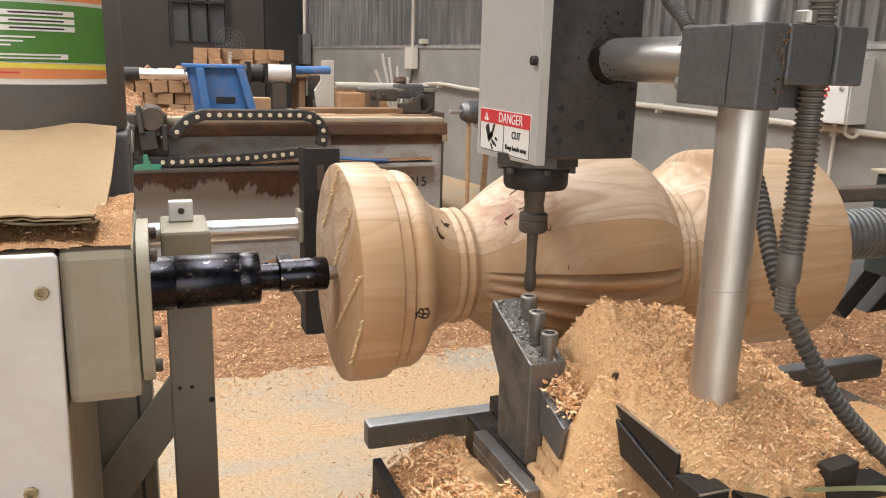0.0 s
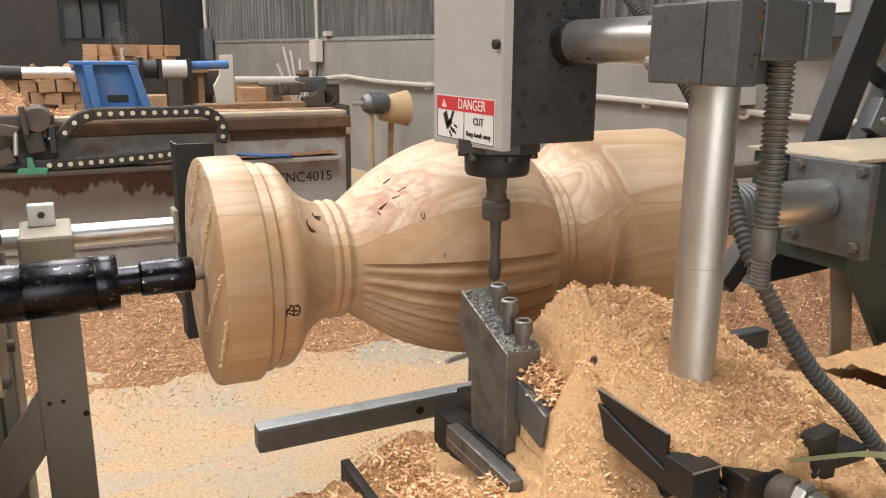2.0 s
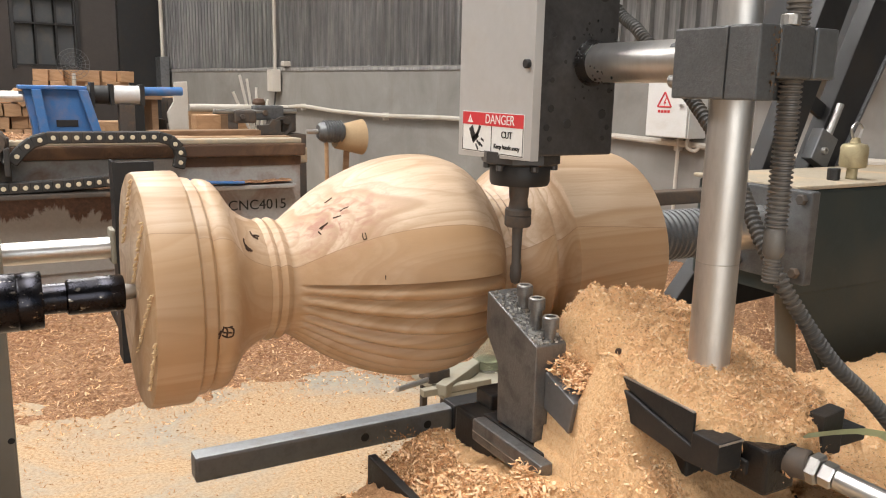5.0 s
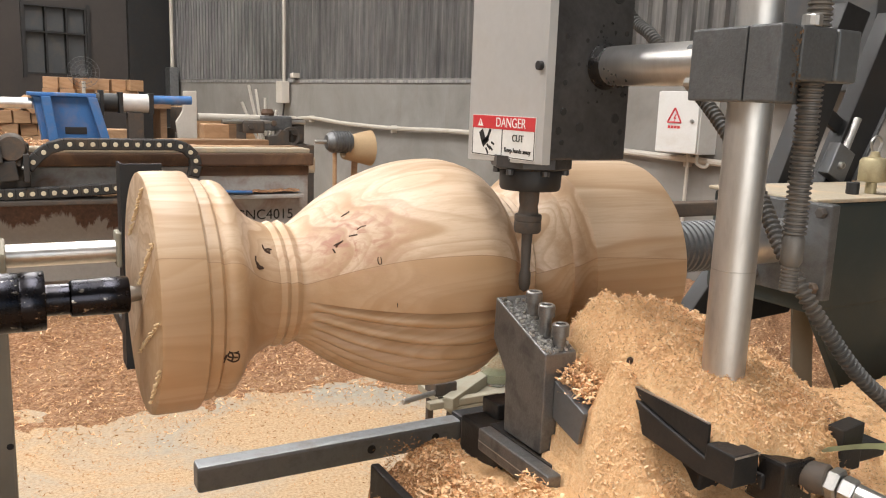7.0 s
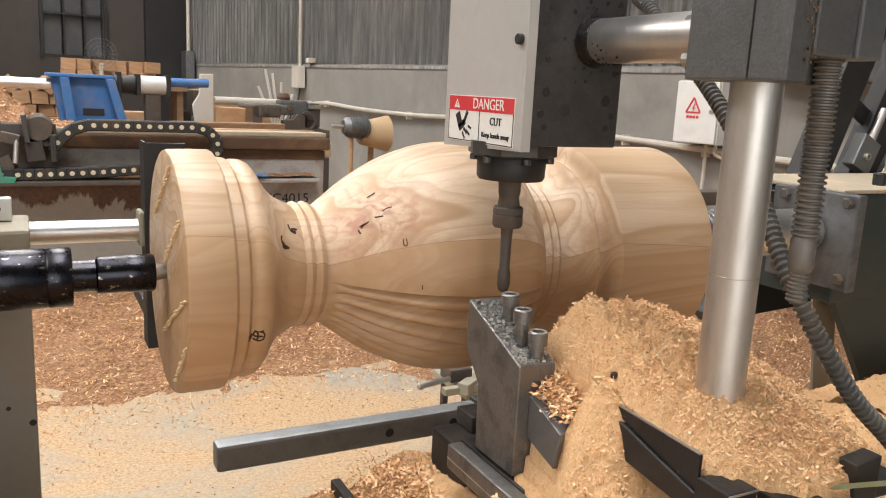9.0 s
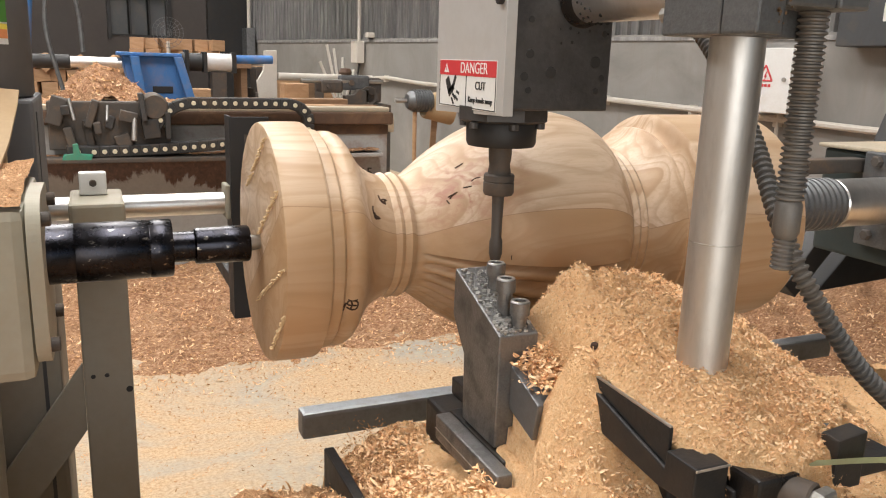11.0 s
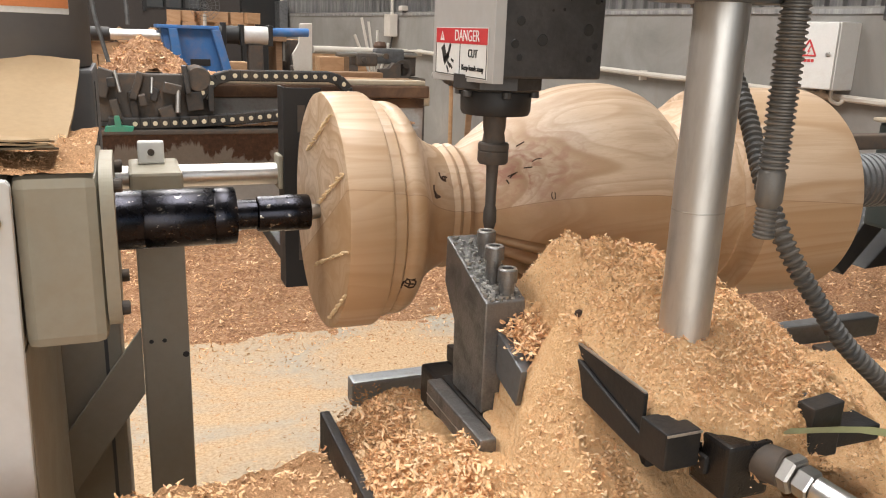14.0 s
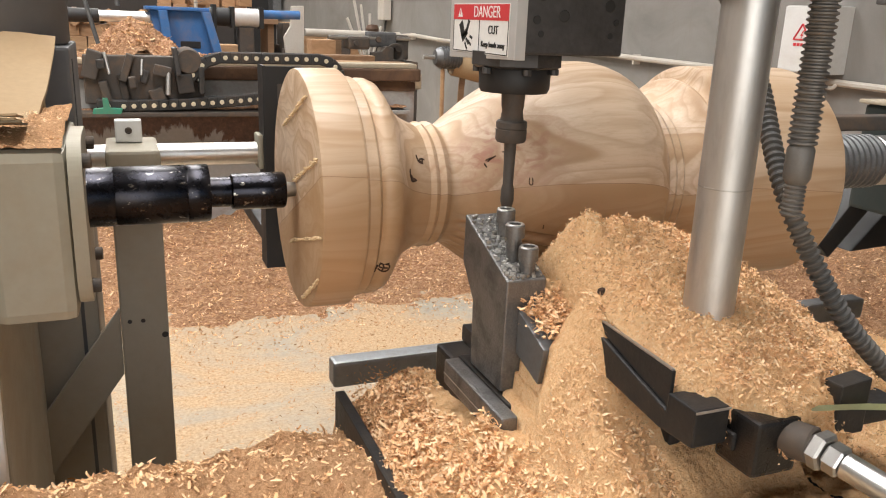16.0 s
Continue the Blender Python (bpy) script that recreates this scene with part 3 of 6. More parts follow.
    for x0, x1 in zip(xs, xs[1:]):
        for y0, y1 in zip(ys, ys[1:]):
            if not any(abs((x0 + x1) / 2 - sx) < 0.7 and abs((y0 + y1) / 2 - sy) < 1.6 for sx, sy in SKYLIGHTS):
                box(x0, x1, y0, y1, 5.5, 5.6, bm=b)
    tagged(part("ceiling", b, "roof"), "unseen grey steel sheet roof with assumed skylight openings", "ceiling", kind="structure")


def on_wall(s, z, out=0.0):
    """A point on the long wall, s metres from the back corner, out metres into the hall."""
    p = WALL_A + WALL_D * s - Vector((0.9894, 0.1455, 0)) * out
    return Vector((p.x, p.y, z))


def wall_fittings():
    # cable slung along the wall
    pts = [on_wall(4.1, 0.98, 0.05)]
    for k, (s, z) in enumerate([(4.6, 1.05), (5.2, 1.10), (6.0, 1.07), (7.0, 1.06), (8.1, 1.08), (9.0, 1.06), (9.9, 1.04), (10.6, 1.02), (11.6, 1.0), (13, 1.02)]):
        pts.append(on_wall(s, z, 0.05))
    cable = empty("wall_cable", (0, 0, 0), "pale dusty cable conduit slung along the wall", "cable")
    part("conduit", tube_path(pts, 0.022, 8), "pipe", cable, smooth=True)
    for s, z in [(5.2, 1.10), (7.0, 1.06), (9.0, 1.06), (9.9, 1.04), (10.6, 1.02)]:
        p = on_wall(s, z, 0.03)
        part("clip", box(p.x - 0.03, p.x + 0.04, p.y - 0.012, p.y + 0.012, p.z - 0.05, p.z + 0.028, 0.004), "pipe", cable)
    # riser with switch box
    sw = empty("switch_box", (0, 0, 0), "grey wall switch box with a conduit riser above", "switch box")
    p = on_wall(4.47, 1.39, 0.06)
    part("body", box(p.x - 0.05, p.x + 0.05, p.y - 0.13, p.y + 0.13, 1.26, 1.53, 0.012), "pipe", sw)
    part("riser", rod(on_wall(4.47, 1.53, 0.04), on_wall(4.47, 5.4, 0.04), 0.022, 10), "pipe", sw, smooth=True)
    part("drop_cable", tube_path([on_wall(4.5, 1.26, 0.05), on_wall(4.45, 1.0, 0.07), on_wall(4.3, 0.9, 0.08), on_wall(4.2, 0.4, 0.05)], 0.012, 6), "chain", sw, smooth=True)
    j = empty("junction_box", (0, 0, 0), "small dark junction box on the wall", "junction box")
    p = on_wall(4.75, 1.60, 0.03)
    part("body", box(p.x - 0.04, p.x + 0.04, p.y - 0.07, p.y + 0.07, 1.57, 1.63, 0.008), "pipe", j)
    part("bracket", box(p.x - 0.01, p.x + 0.05, p.y - 0.02, p.y + 0.02, 1.55, 1.57), "greycab", j)
    r = empty("corner_conduit", (0, 0, 0), "pale riser conduit with a grey fuse box", "conduit")
    part("riser", rod(on_wall(0.25, 1.75, 0.05), on_wall(0.25, 5.4, 0.05), 0.03, 10), "pipe", r, smooth=True)
    p = on_wall(0.32, 1.5, 0.08)
    part("fuse_box", box(p.x - 0.08, p.x + 0.06, p.y - 0.25, p.y + 0.25, 1.25, 1.75, 0.01), "clamp", r)
    # white electrical cabinet with a warning triangle
    cab = empty("electrical_cabinet", (0, 0, 0), "white steel electrical cabinet with a red warning triangle", "cabinet")
    t = Matrix.Translation(on_wall(10.62, 1.262, 0.0)) @ Matrix(((WALL_D.x, -0.9894, 0, 0), (WALL_D.y, -0.1455, 0, 0), (0, 0, 1, 0), (0, 0, 0, 1)))
    # own frame: x along the wall towards the door, y into the hall
    def put(name, b, mat, parent=cab, label="", smooth=False):
        bmesh.ops.transform(b, matrix=t, verts=b.verts)
        bmesh.ops.recalc_face_normals(b, faces=b.faces)
        return part(name, b, mat, parent, label, smooth)
    put("body", box(-0.165, 0.165, 0.0, 0.19, -0.2, 0.2, 0.006), "whitecab")
    put("door", box(-0.16, 0.16, 0.193, 0.21, -0.195, 0.195, 0.005), "whitecab")
    put("lock", rod((0.12, 0.21, 0.01), (0.12, 0.224, 0.01), 0.013), "steel")
    tri = bmesh.new()
    for a, c in ((90, 210), (210, 330), (330, 90)):
        p0, p1 = [Vector((0.062 * math.cos(radians(g)) - 0.02, 0.2115, 0.062 * math.sin(radians(g)) + 0.03)) for g in (a, c)]
        rod(p0, p1, 0.0055, 8, tri)
    put("warning_triangle", tri, "red", label="red warning triangle")
    bolt = prism([(-0.012, 0.055), (-0.028, 0.02), (-0.017, 0.02), (-0.026, -0.004), (-0.006, 0.03), (-0.017, 0.03), (-0.004, 0.055)], 0.2105, 0.213)
    put("flash", bolt, "red")
    for k in range(4):
        put("caption_bar", box(-0.068 + k * 0.025, -0.049 + k * 0.025, 0.2105, 0.2125, -0.04, -0.022), "red")
    put("bottom_cable", tube_path([(0.10, 0.1, -0.2), (0.11, 0.11, -0.26), (0.15, 0.08, -0.28), (0.17, 0.05, -0.24)], 0.012, 8), "pipe", smooth=True)
    put("drop_pipe", rod((0.0, 0.06, -0.2), (0.0, 0.06, -1.25), 0.012, 8), "pipe", smooth=True)
    # dark control panel further along
    dk = empty("control_panel", (0, 0, 0), "charcoal steel control panel fixed to the wall", "control panel")
    p = on_wall(11.45, 1.7, 0.12)
    part("body", box(p.x - 0.12, p.x + 0.1, p.y - 0.42, p.y + 0.42, 1.47, 2.1, 0.01), "greycab", dk)
    part("socket_plate", box(p.x - 0.135, p.x - 0.12, p.y - 0.05, p.y + 0.12, 1.60, 1.7, 0.004), "whitecab", dk)


build_hall()
wall_fittings()

# ---- the turned timber ----
PROFILE = [(0.000, 0.030), (0.160, 0.030), (0.1645, 0.032), (0.166, 0.036), (0.1665, 0.060), (0.1665, 0.086), (0.1655, 0.0885), (0.157, 0.0915), (0.1555, 0.094), (0.1565, 0.100),
           (0.1555, 0.107), (0.151, 0.1105), (0.1485, 0.112), (0.1505, 0.1145), (0.154, 0.120), (0.1535, 0.128), (0.150, 0.136), (0.143, 0.142), (0.132, 0.149),
           (0.121, 0.156), (0.110, 0.165), (0.101, 0.176), (0.0945, 0.188), (0.0905, 0.198), (0.0885, 0.2005), (0.0905, 0.2035), (0.0925, 0.208), (0.0905, 0.2125), (0.0875, 0.215),
           (0.0895, 0.2175), (0.0925, 0.223), (0.0900, 0.229), (0.0865, 0.2315), (0.0855, 0.234), (0.0865, 0.238), (0.0905, 0.246), (0.099, 0.257), (0.1085, 0.270), (0.119, 0.284),
           (0.130, 0.300), (0.141, 0.318), (0.151, 0.337), (0.160, 0.357), (0.1685, 0.379), (0.175, 0.402), (0.1795, 0.425), (0.182, 0.448), (0.1825, 0.468), (0.181, 0.487),
           (0.1775, 0.505), (0.172, 0.521), (0.1645, 0.535), (0.155, 0.547), (0.144, 0.557), (0.134, 0.564), (0.1275, 0.568), (0.1245, 0.5705), (0.126, 0.574), (0.129, 0.579),
           (0.1265, 0.584), (0.1225, 0.5865), (0.124, 0.590), (0.1275, 0.5945), (0.124, 0.5995), (0.120, 0.602), (0.1215, 0.608), (0.1265, 0.617), (0.134, 0.627), (0.142, 0.635),
           (0.149, 0.640), (0.1545, 0.6425), (0.1575, 0.6455), (0.1575, 0.649), (0.1525, 0.6515), (0.1455, 0.6545), (0.1430, 0.659), (0.1455, 0.664), (0.1525, 0.6685), (0.1625, 0.672), (0.1725, 0.6745), (0.178, 0.678), (0.1785, 0.687), (0.1785, 0.74),
           (0.1785, 0.80), (0.1785, 0.862), (0.177, 0.867), (0.172, 0.870), (0.0, 0.870)]


def radius_at(x):
    for (r0, x0), (r1, x1) in zip(PROFILE[1:], PROFILE[2:]):
        if x0 <= x <= x1:
            return r0 + (r1 - r0) * (x - x0) / max(x1 - x0, 1e-6)
    return 0.1


def reeds(x, phi):
    """How deep the reeding of the bulb is cut at a place: phi is the turn up from the front."""
    pitch = radians(10.2)
    u = (-phi - radians(7.5)) / pitch
    if u < 0 or u > 19 or not 0.243 < x < 0.562:
        return 0.0
    d = 0.0165 * min(1.0, (x - 0.243) / 0.016) * min(1.0, (0.562 - x) / 0.05) ** 0.7 * min(1.0, radius_at(x) / 0.15)
    return d * (1 - 0.94 * abs(math.sin(math.pi * u)) ** 0.85)


FRAY = [(-0.060, 0.150, 0.075, 0.070), (-0.128, 0.090, 0.005, 0.010), (-0.162, 0.000, 0.010, -0.085), (-0.160, -0.060, -0.080, -0.130)]  # saw cuts in the end face


def build_timber():
    seg = 372
    stations = []
    for (r0, x0), (r1, x1) in zip(PROFILE[1:], PROFILE[2:-1]):
        n = max(1, int(math.ceil((x1 - x0) / 0.0075))) if 0.23 < x0 < 0.57 else 1
        stations += [(r0 + (r1 - r0) * k / n, x0 + (x1 - x0) * k / n) for k in range(n)]
    stations.append(PROFILE[-2])
    b = bmesh.new()
    rows = []
    for r, x in stations:
        row = []
        for k in range(seg):
            phi = 2 * math.pi * k / seg - math.pi
            rr = r - reeds(x, phi) + 0.0006 * noise.noise(Vector((x * 30, 4 * math.cos(phi), 4 * math.sin(phi))))
            row.append(b.verts.new((x, -rr * math.cos(phi), rr * math.sin(phi))))
        rows.append(row)
    for a, c in zip(rows, rows[1:]):
        for k in range(seg):
            b.faces.new((a[k], c[k], c[(k + 1) % seg], a[(k + 1) % seg]))
    b.faces.new(rows[0])
    b.faces.new(rows[-1][::-1])
    bmesh.ops.recalc_face_normals(b, faces=b.faces)
    body = part("turned_baluster", b, "work", smooth=True)
    tagged(body, "pale turned timber baluster, bulb partly reeded, clamped between centres", "baluster")

    def curl(x, phi, strokes, r):
        """One bark knot: dark crooked lines in the turned surface; strokes in millimetres along and up."""
        q = bmesh.new()
        for line in strokes:
            pts = []
            for u, w in line:
                xx = x + u * 0.001
                pp = phi + w * 0.001 / radius_at(xx)
                rr = radius_at(xx) - reeds(xx, pp) + 0.0003
                pts.append((xx, -rr * math.cos(pp), rr * math.sin(pp)))
            tube_path(pts, r, 6, q, sub=4)
        part("knot", q, "knot", body, "dark bark-filled knot", smooth=True)

    curl(0.118, -0.400, [[(-9, -7), (-7, -3), (-9, 0), (-5, 2), (-7, -5)], [(-4, -4), (2, -6), (9, -5), (10, 4), (5, 8), (-2, 7), (-3, 1), (3, 1), (8, 0)], [(-3, 8), (9, 9)], [(1, -6), (2, 3), (0, 8)]], 0.0012)
    curl(0.183, 0.74, [[(-4, 6), (-3, 0), (0, -4), (6, -5)], [(0, 0), (5, 2), (9, 1)], [(-3, -1), (3, -3)], [(5, -4), (6, 2)]], 0.0012)
    curl(0.1655, 0.50, [[(-3, 8), (-4, 2), (-2, -4), (3, -7), (8, -6)], [(-2, 0), (1, -4), (6, -5)], [(-3, -6), (2, -8)]], 0.0016)
    curl(0.325, 0.375, [[(-1, 5), (-2, 0), (-1, -5)], [(2, 5), (2.5, 0), (2, -5)], [(-1, -5), (2, -5)]], 0.0007)
    curl(0.281, 0.655, [[(-6, 0), (6, 3)], [(-4, -3), (-1, 0), (4, 2)]], 0.0009)
    curl(0.274, 0.59, [[(-1, 3), (1, -3)]], 0.0010)
    curl(0.300, 0.70, [[(-5, 1), (5, -1)]], 0.0010)
    curl(0.312, 0.76, [[(-6, -1), (0, 1), (6, 0)]], 0.0008)
    curl(0.345, -0.05, [[(0, 3), (0, -3)]], 0.0007)
    curl(0.300, 1.00, [[(-6, 0), (5, 2)]], 0.0009)
    # frayed fibres along the saw cuts in the end face
    for k, (y0, z0, y1, z1) in enumerate(FRAY):
        rnd = random.Random(40 + k)
        q = bmesh.new()
        n = 30
        for i in range(n):
            f = i / n
            y, z = y0 + (y1 - y0) * f + rnd.gauss(0, 0.0010), z0 + (z1 - z0) * f + rnd.gauss(0, 0.0010)
            d = Vector((rnd.uniform(-0.004, -0.001), (y1 - y0) / n * 0.9, (z1 - z0) / n * 0.9 + rnd.gauss(0, 0.0015)))
            rod(Vector((0.0290, y, z)), Vector((0.0290, y, z)) + d, rnd.uniform(0.0010, 0.0021), 6, q)
        part("frayed_cut", q, "fray", body, "torn fibres along a saw cut", smooth=True)
    return body


timber = build_timber()

# ---- headstock side of the lathe ----
def bolt_head(p, way, r=0.008, h=0.007, mat="steel", parent=None, name="bolt", socket=True):
    p, way = Vector(p), Vector(way).normalized()
    b = lathe([(0, h * 0.45), (r * 0.5, h * 0.45), (r * 0.52, h), (r * 0.88, h), (r, h * 0.82), (r, 0), (0, 0)] if socket else [(0, h), (r * 0.8, h), (r, h * 0.75), (r, 0), (0, 0)], 16 if socket else 6)
    bmesh.ops.transform(b, matrix=Matrix.Translation(p) @ way.to_track_quat("Z", "Y").to_matrix().to_4x4(), verts=b.verts)
    return part(name, b, mat, parent)


def headstock():
    h = empty("lathe_headstock", (-0.34, 0.06, 0), "cream-painted lathe headstock with a black oily spindle", "lathe headstock")
    h.location = (0, 0, 0)
    part("body", box(-0.345, -0.252, -0.088, 0.20, 0.925, 1.135, 0.014), "cream", h, "cream enamelled casting, dusty")
    part("rear_housing", box(-0.80, -0.346, -0.089, 0.42, 0.92, 1.134, 0.01), "cream", h)
    part("skirt", box(-0.80, -0.250, 0.345, 0.60, 0.08, 0.94, 0.006), "greybeige", h, "brown-grey lower panel")
    part("skirt_seam", box(-0.278, -0.272, 0.3435, 0.346, 0.1, 0.935), "greycab", h)
    part("rear_skirt", box(-0.80, -0.346, -0.089, 0.344, 0.08, 0.919, 0.006), "cream", h)
    part("plinth", box(-0.82, -0.24, -0.12, 0.44, 0.0, 0.08, 0.006), "greybeige", h)
    part("flange", prism([(0.098 * s * abs(math.cos(radians(a))) ** 0.45 * (1 if math.cos(radians(a)) > 0 else -1), AXIS - 0.018 + 0.104 * abs(math.sin(radians(a))) ** 0.45 * (1 if math.sin(radians(a)) > 0 else -1)) for a in range(0, 360, 5) for s in (1,)], -0.2515, -0.236, "x", 0.0), "cream", h)
    for a in (35, 145, 215, 325):
        bolt_head((-0.236, 0.108 * math.cos(radians(a)) * 0.8, AXIS - 0.018 + 0.135 * math.sin(radians(a))), (1, 0, 0), 0.009, 0.010, "dirty", h)
    cover = part("front_cover", prism([(-0.82, 0.09), (-0.36, 0.09), (-0.345, 0.94), (-0.342, 1.128), (-0.346, 1.134), (-0.82, 1.134)], -0.106, -0.090, "y", 0.003), "whitecab", h, "white sheet-steel front cover with bolts")
    for x, z in ((-0.362, 1.087), (-0.396, 0.82), (-0.362, 0.5)):
        bolt_head((x, -0.106, z), (0, -1, 0), 0.0085, 0.006, "brass", cover)
    sp = part("spindle", lathe([(0, -0.25), (0.036, -0.25), (0.0385, -0.247), (0.0385, -0.205), (0.038, -0.204), (0.0385, -0.203), (0.0385, -0.118), (0.0375, -0.116), (0.0385, -0.114), (0.0385, -0.0885), (0.0375, -0.087), (0.0205, -0.087),
                               (0.0205, -0.060), (0.0205, -0.059), (0.0238, -0.057), (0.0245, -0.054), (0.0245, -0.022), (0.0252, -0.020), (0.0252, 0.012), (0.0235, 0.0145), (0, 0.0145)], 48, "x", (0, 0, AXIS)), "oily", h, "black oily steel spindle sleeve", smooth=True)
    part("drive_centre", lathe([(0, 0.0145), (0.012, 0.0145), (0.009, 0.032), (0, 0.045)], 20, "x", (0, 0, AXIS)), "steel", h, smooth=True)
    part("key_slot", box(-0.207, -0.172, -0.0155, 0.0005, AXIS - 0.0375, AXIS - 0.033, 0.002, rot=Matrix.Rotation(radians(-12), 4, "X")), "steel", h)
    return h


def drum_motor():
    d = empty("drum_motor", (0, 0, 0), "grey drum-shaped motor housing with a green and orange label", "motor")
    cx, cy, r = -0.455, 0.62, 0.185
    part("shell", lathe([(0, 1.228), (r - 0.03, 1.224), (r - 0.004, 1.226), (r, 1.232), (r, 1.62), (r - 0.01, 1.64), (0, 1.64)], 64, "z", (cx, cy, 0)), "grey_drum", d, "matt grey painted drum", smooth=True)
    part("stand", box(-0.60, -0.268, 0.50, 0.80, 0.0, 1.224, 0.006), "grey_drum", d)
    part("stand_slot", box(-0.2695, -0.2665, 0.56, 0.568, 0.9, 1.2), "greycab", d)

    def wrap(name, a0, a1, z0, z1, mat, lift, parent, label="", wave=0.0):
        b = bmesh.new()
        n = 20
        lo, hi = [], []
        for k in range(n + 1):
            f = k / n
            a = radians(a0 + (a1 - a0) * f)
            rr = r + lift
            lo.append(b.verts.new((cx + rr * math.cos(a), cy + rr * math.sin(a), z0 + wave * math.sin(f * 3.1))))
            hi.append(b.verts.new((cx + rr * math.cos(a), cy + rr * math.sin(a), z1 - wave * 1.2 * f * f)))
        for k in range(n):
            b.faces.new((lo[k], lo[k + 1], hi[k + 1], hi[k]))
        bmesh.ops.recalc_face_normals(b, faces=b.faces)
        return part(name, b, mat, parent, label)

    lab = wrap("label", 228, 327, 1.318, 1.50, "white", 0.001, d, "green, yellow and orange printed label")
    wrap("label_band", 228.5, 326.5, 1.328, 1.35, "lorange", 0.0018, lab, wave=0.0)
    wrap("label_band", 228.5, 326.5, 1.343, 1.356, "lyellow", 0.0022, lab, wave=0.003)
    wrap("label_band", 228.5, 326.5, 1.355, 1.458, "lgreen", 0.0026, lab, wave=0.002)
    wrap("label_band", 228.5, 326.5, 1.463, 1.498, "lorange", 0.0026, lab, wave=0.0)
    for k in range(3):
        wrap("label_field", 268, 306, 1.436 - k * 0.013, 1.445 - k * 0.013, "white", 0.0034, lab)
        wrap("label_line", 240, 263, 1.439 - k * 0.013, 1.443 - k * 0.013, "white", 0.0034, lab)
        wrap("label_line", 273, 300, 1.439 - k * 0.013, 1.442 - k * 0.013, "ink", 0.0038, lab)
    for k in range(4):
        wrap("label_line", 242, 285 - 6 * k, 1.398 - k * 0.007, 1.401 - k * 0.007, "white", 0.0034, lab)
    wrap("label_field", 250, 301, 1.362, 1.371, "white", 0.0034, lab)
    wrap("label_line", 254, 297, 1.365, 1.368, "lgreen", 0.0038, lab)
    wrap("label_line", 243, 276, 1.337, 1.340, "red", 0.0028, lab)


def cardboard():
    c = empty("cardboard_sheet", (0, 0, 0), "torn sheet of tan cardboard sprinkled with sawdust", "cardboard")
    b = bmesh.new()
    nu, nv = 14, 12
    top, grid = [], []
    for j in range(nv + 1):
        row = []
        for i in range(nu + 1):
            u, v = i / nu, j / nv
            x = -0.62 + 0.335 * u - 0.012 * v
            y = 0.46 - 0.375 * v
            z = 1.243 - 0.120 * v ** 0.8 + 0.010 * math.sin(3.1 * u) * (1 - v) + 0.022 * v ** 3
            z += 0.004 * noise.noise(Vector((u * 5, v * 5, 1)))
            if j == nv:
                y += 0.012 * noise.noise(Vector((u * 14, 3, 1)))
            row.append(b.verts.new((x, y, z)))
        grid.append(row)
    for a, d in zip(grid, grid[1:]):
        for k in range(nu):
            b.faces.new((a[k], a[k + 1], d[k + 1], d[k]))
    bmesh.ops.recalc_face_normals(b, faces=b.faces)
    bmesh.ops.solidify(b, geom=b.faces[:], thickness=0.006)
    part("sheet", b, "card", c, smooth=True)
    e = bmesh.new()
    for k in range(26):
        f = k / 26
        x = -0.63 + 0.33 * f
        rz = random.uniform(0.004, 0.007)
        box(x, x + 0.016, 0.072 + 0.010 * noise.noise(Vector((f * 14, 3, 1))), 0.092, 1.140 - rz / 2, 1.140 + rz / 2, 0.001, e, Matrix.Rotation(random.uniform(-0.3, 0.3), 4, "Y"), 1)
    part("torn_edge", e, "carddark", c, "dark frayed corrugated edge")
    for x in (-0.32, -0.55):
        part("prop", box(x, x + 0.02, 0.30, 0.33, 1.115, 1.178, 0.003), "card", c)


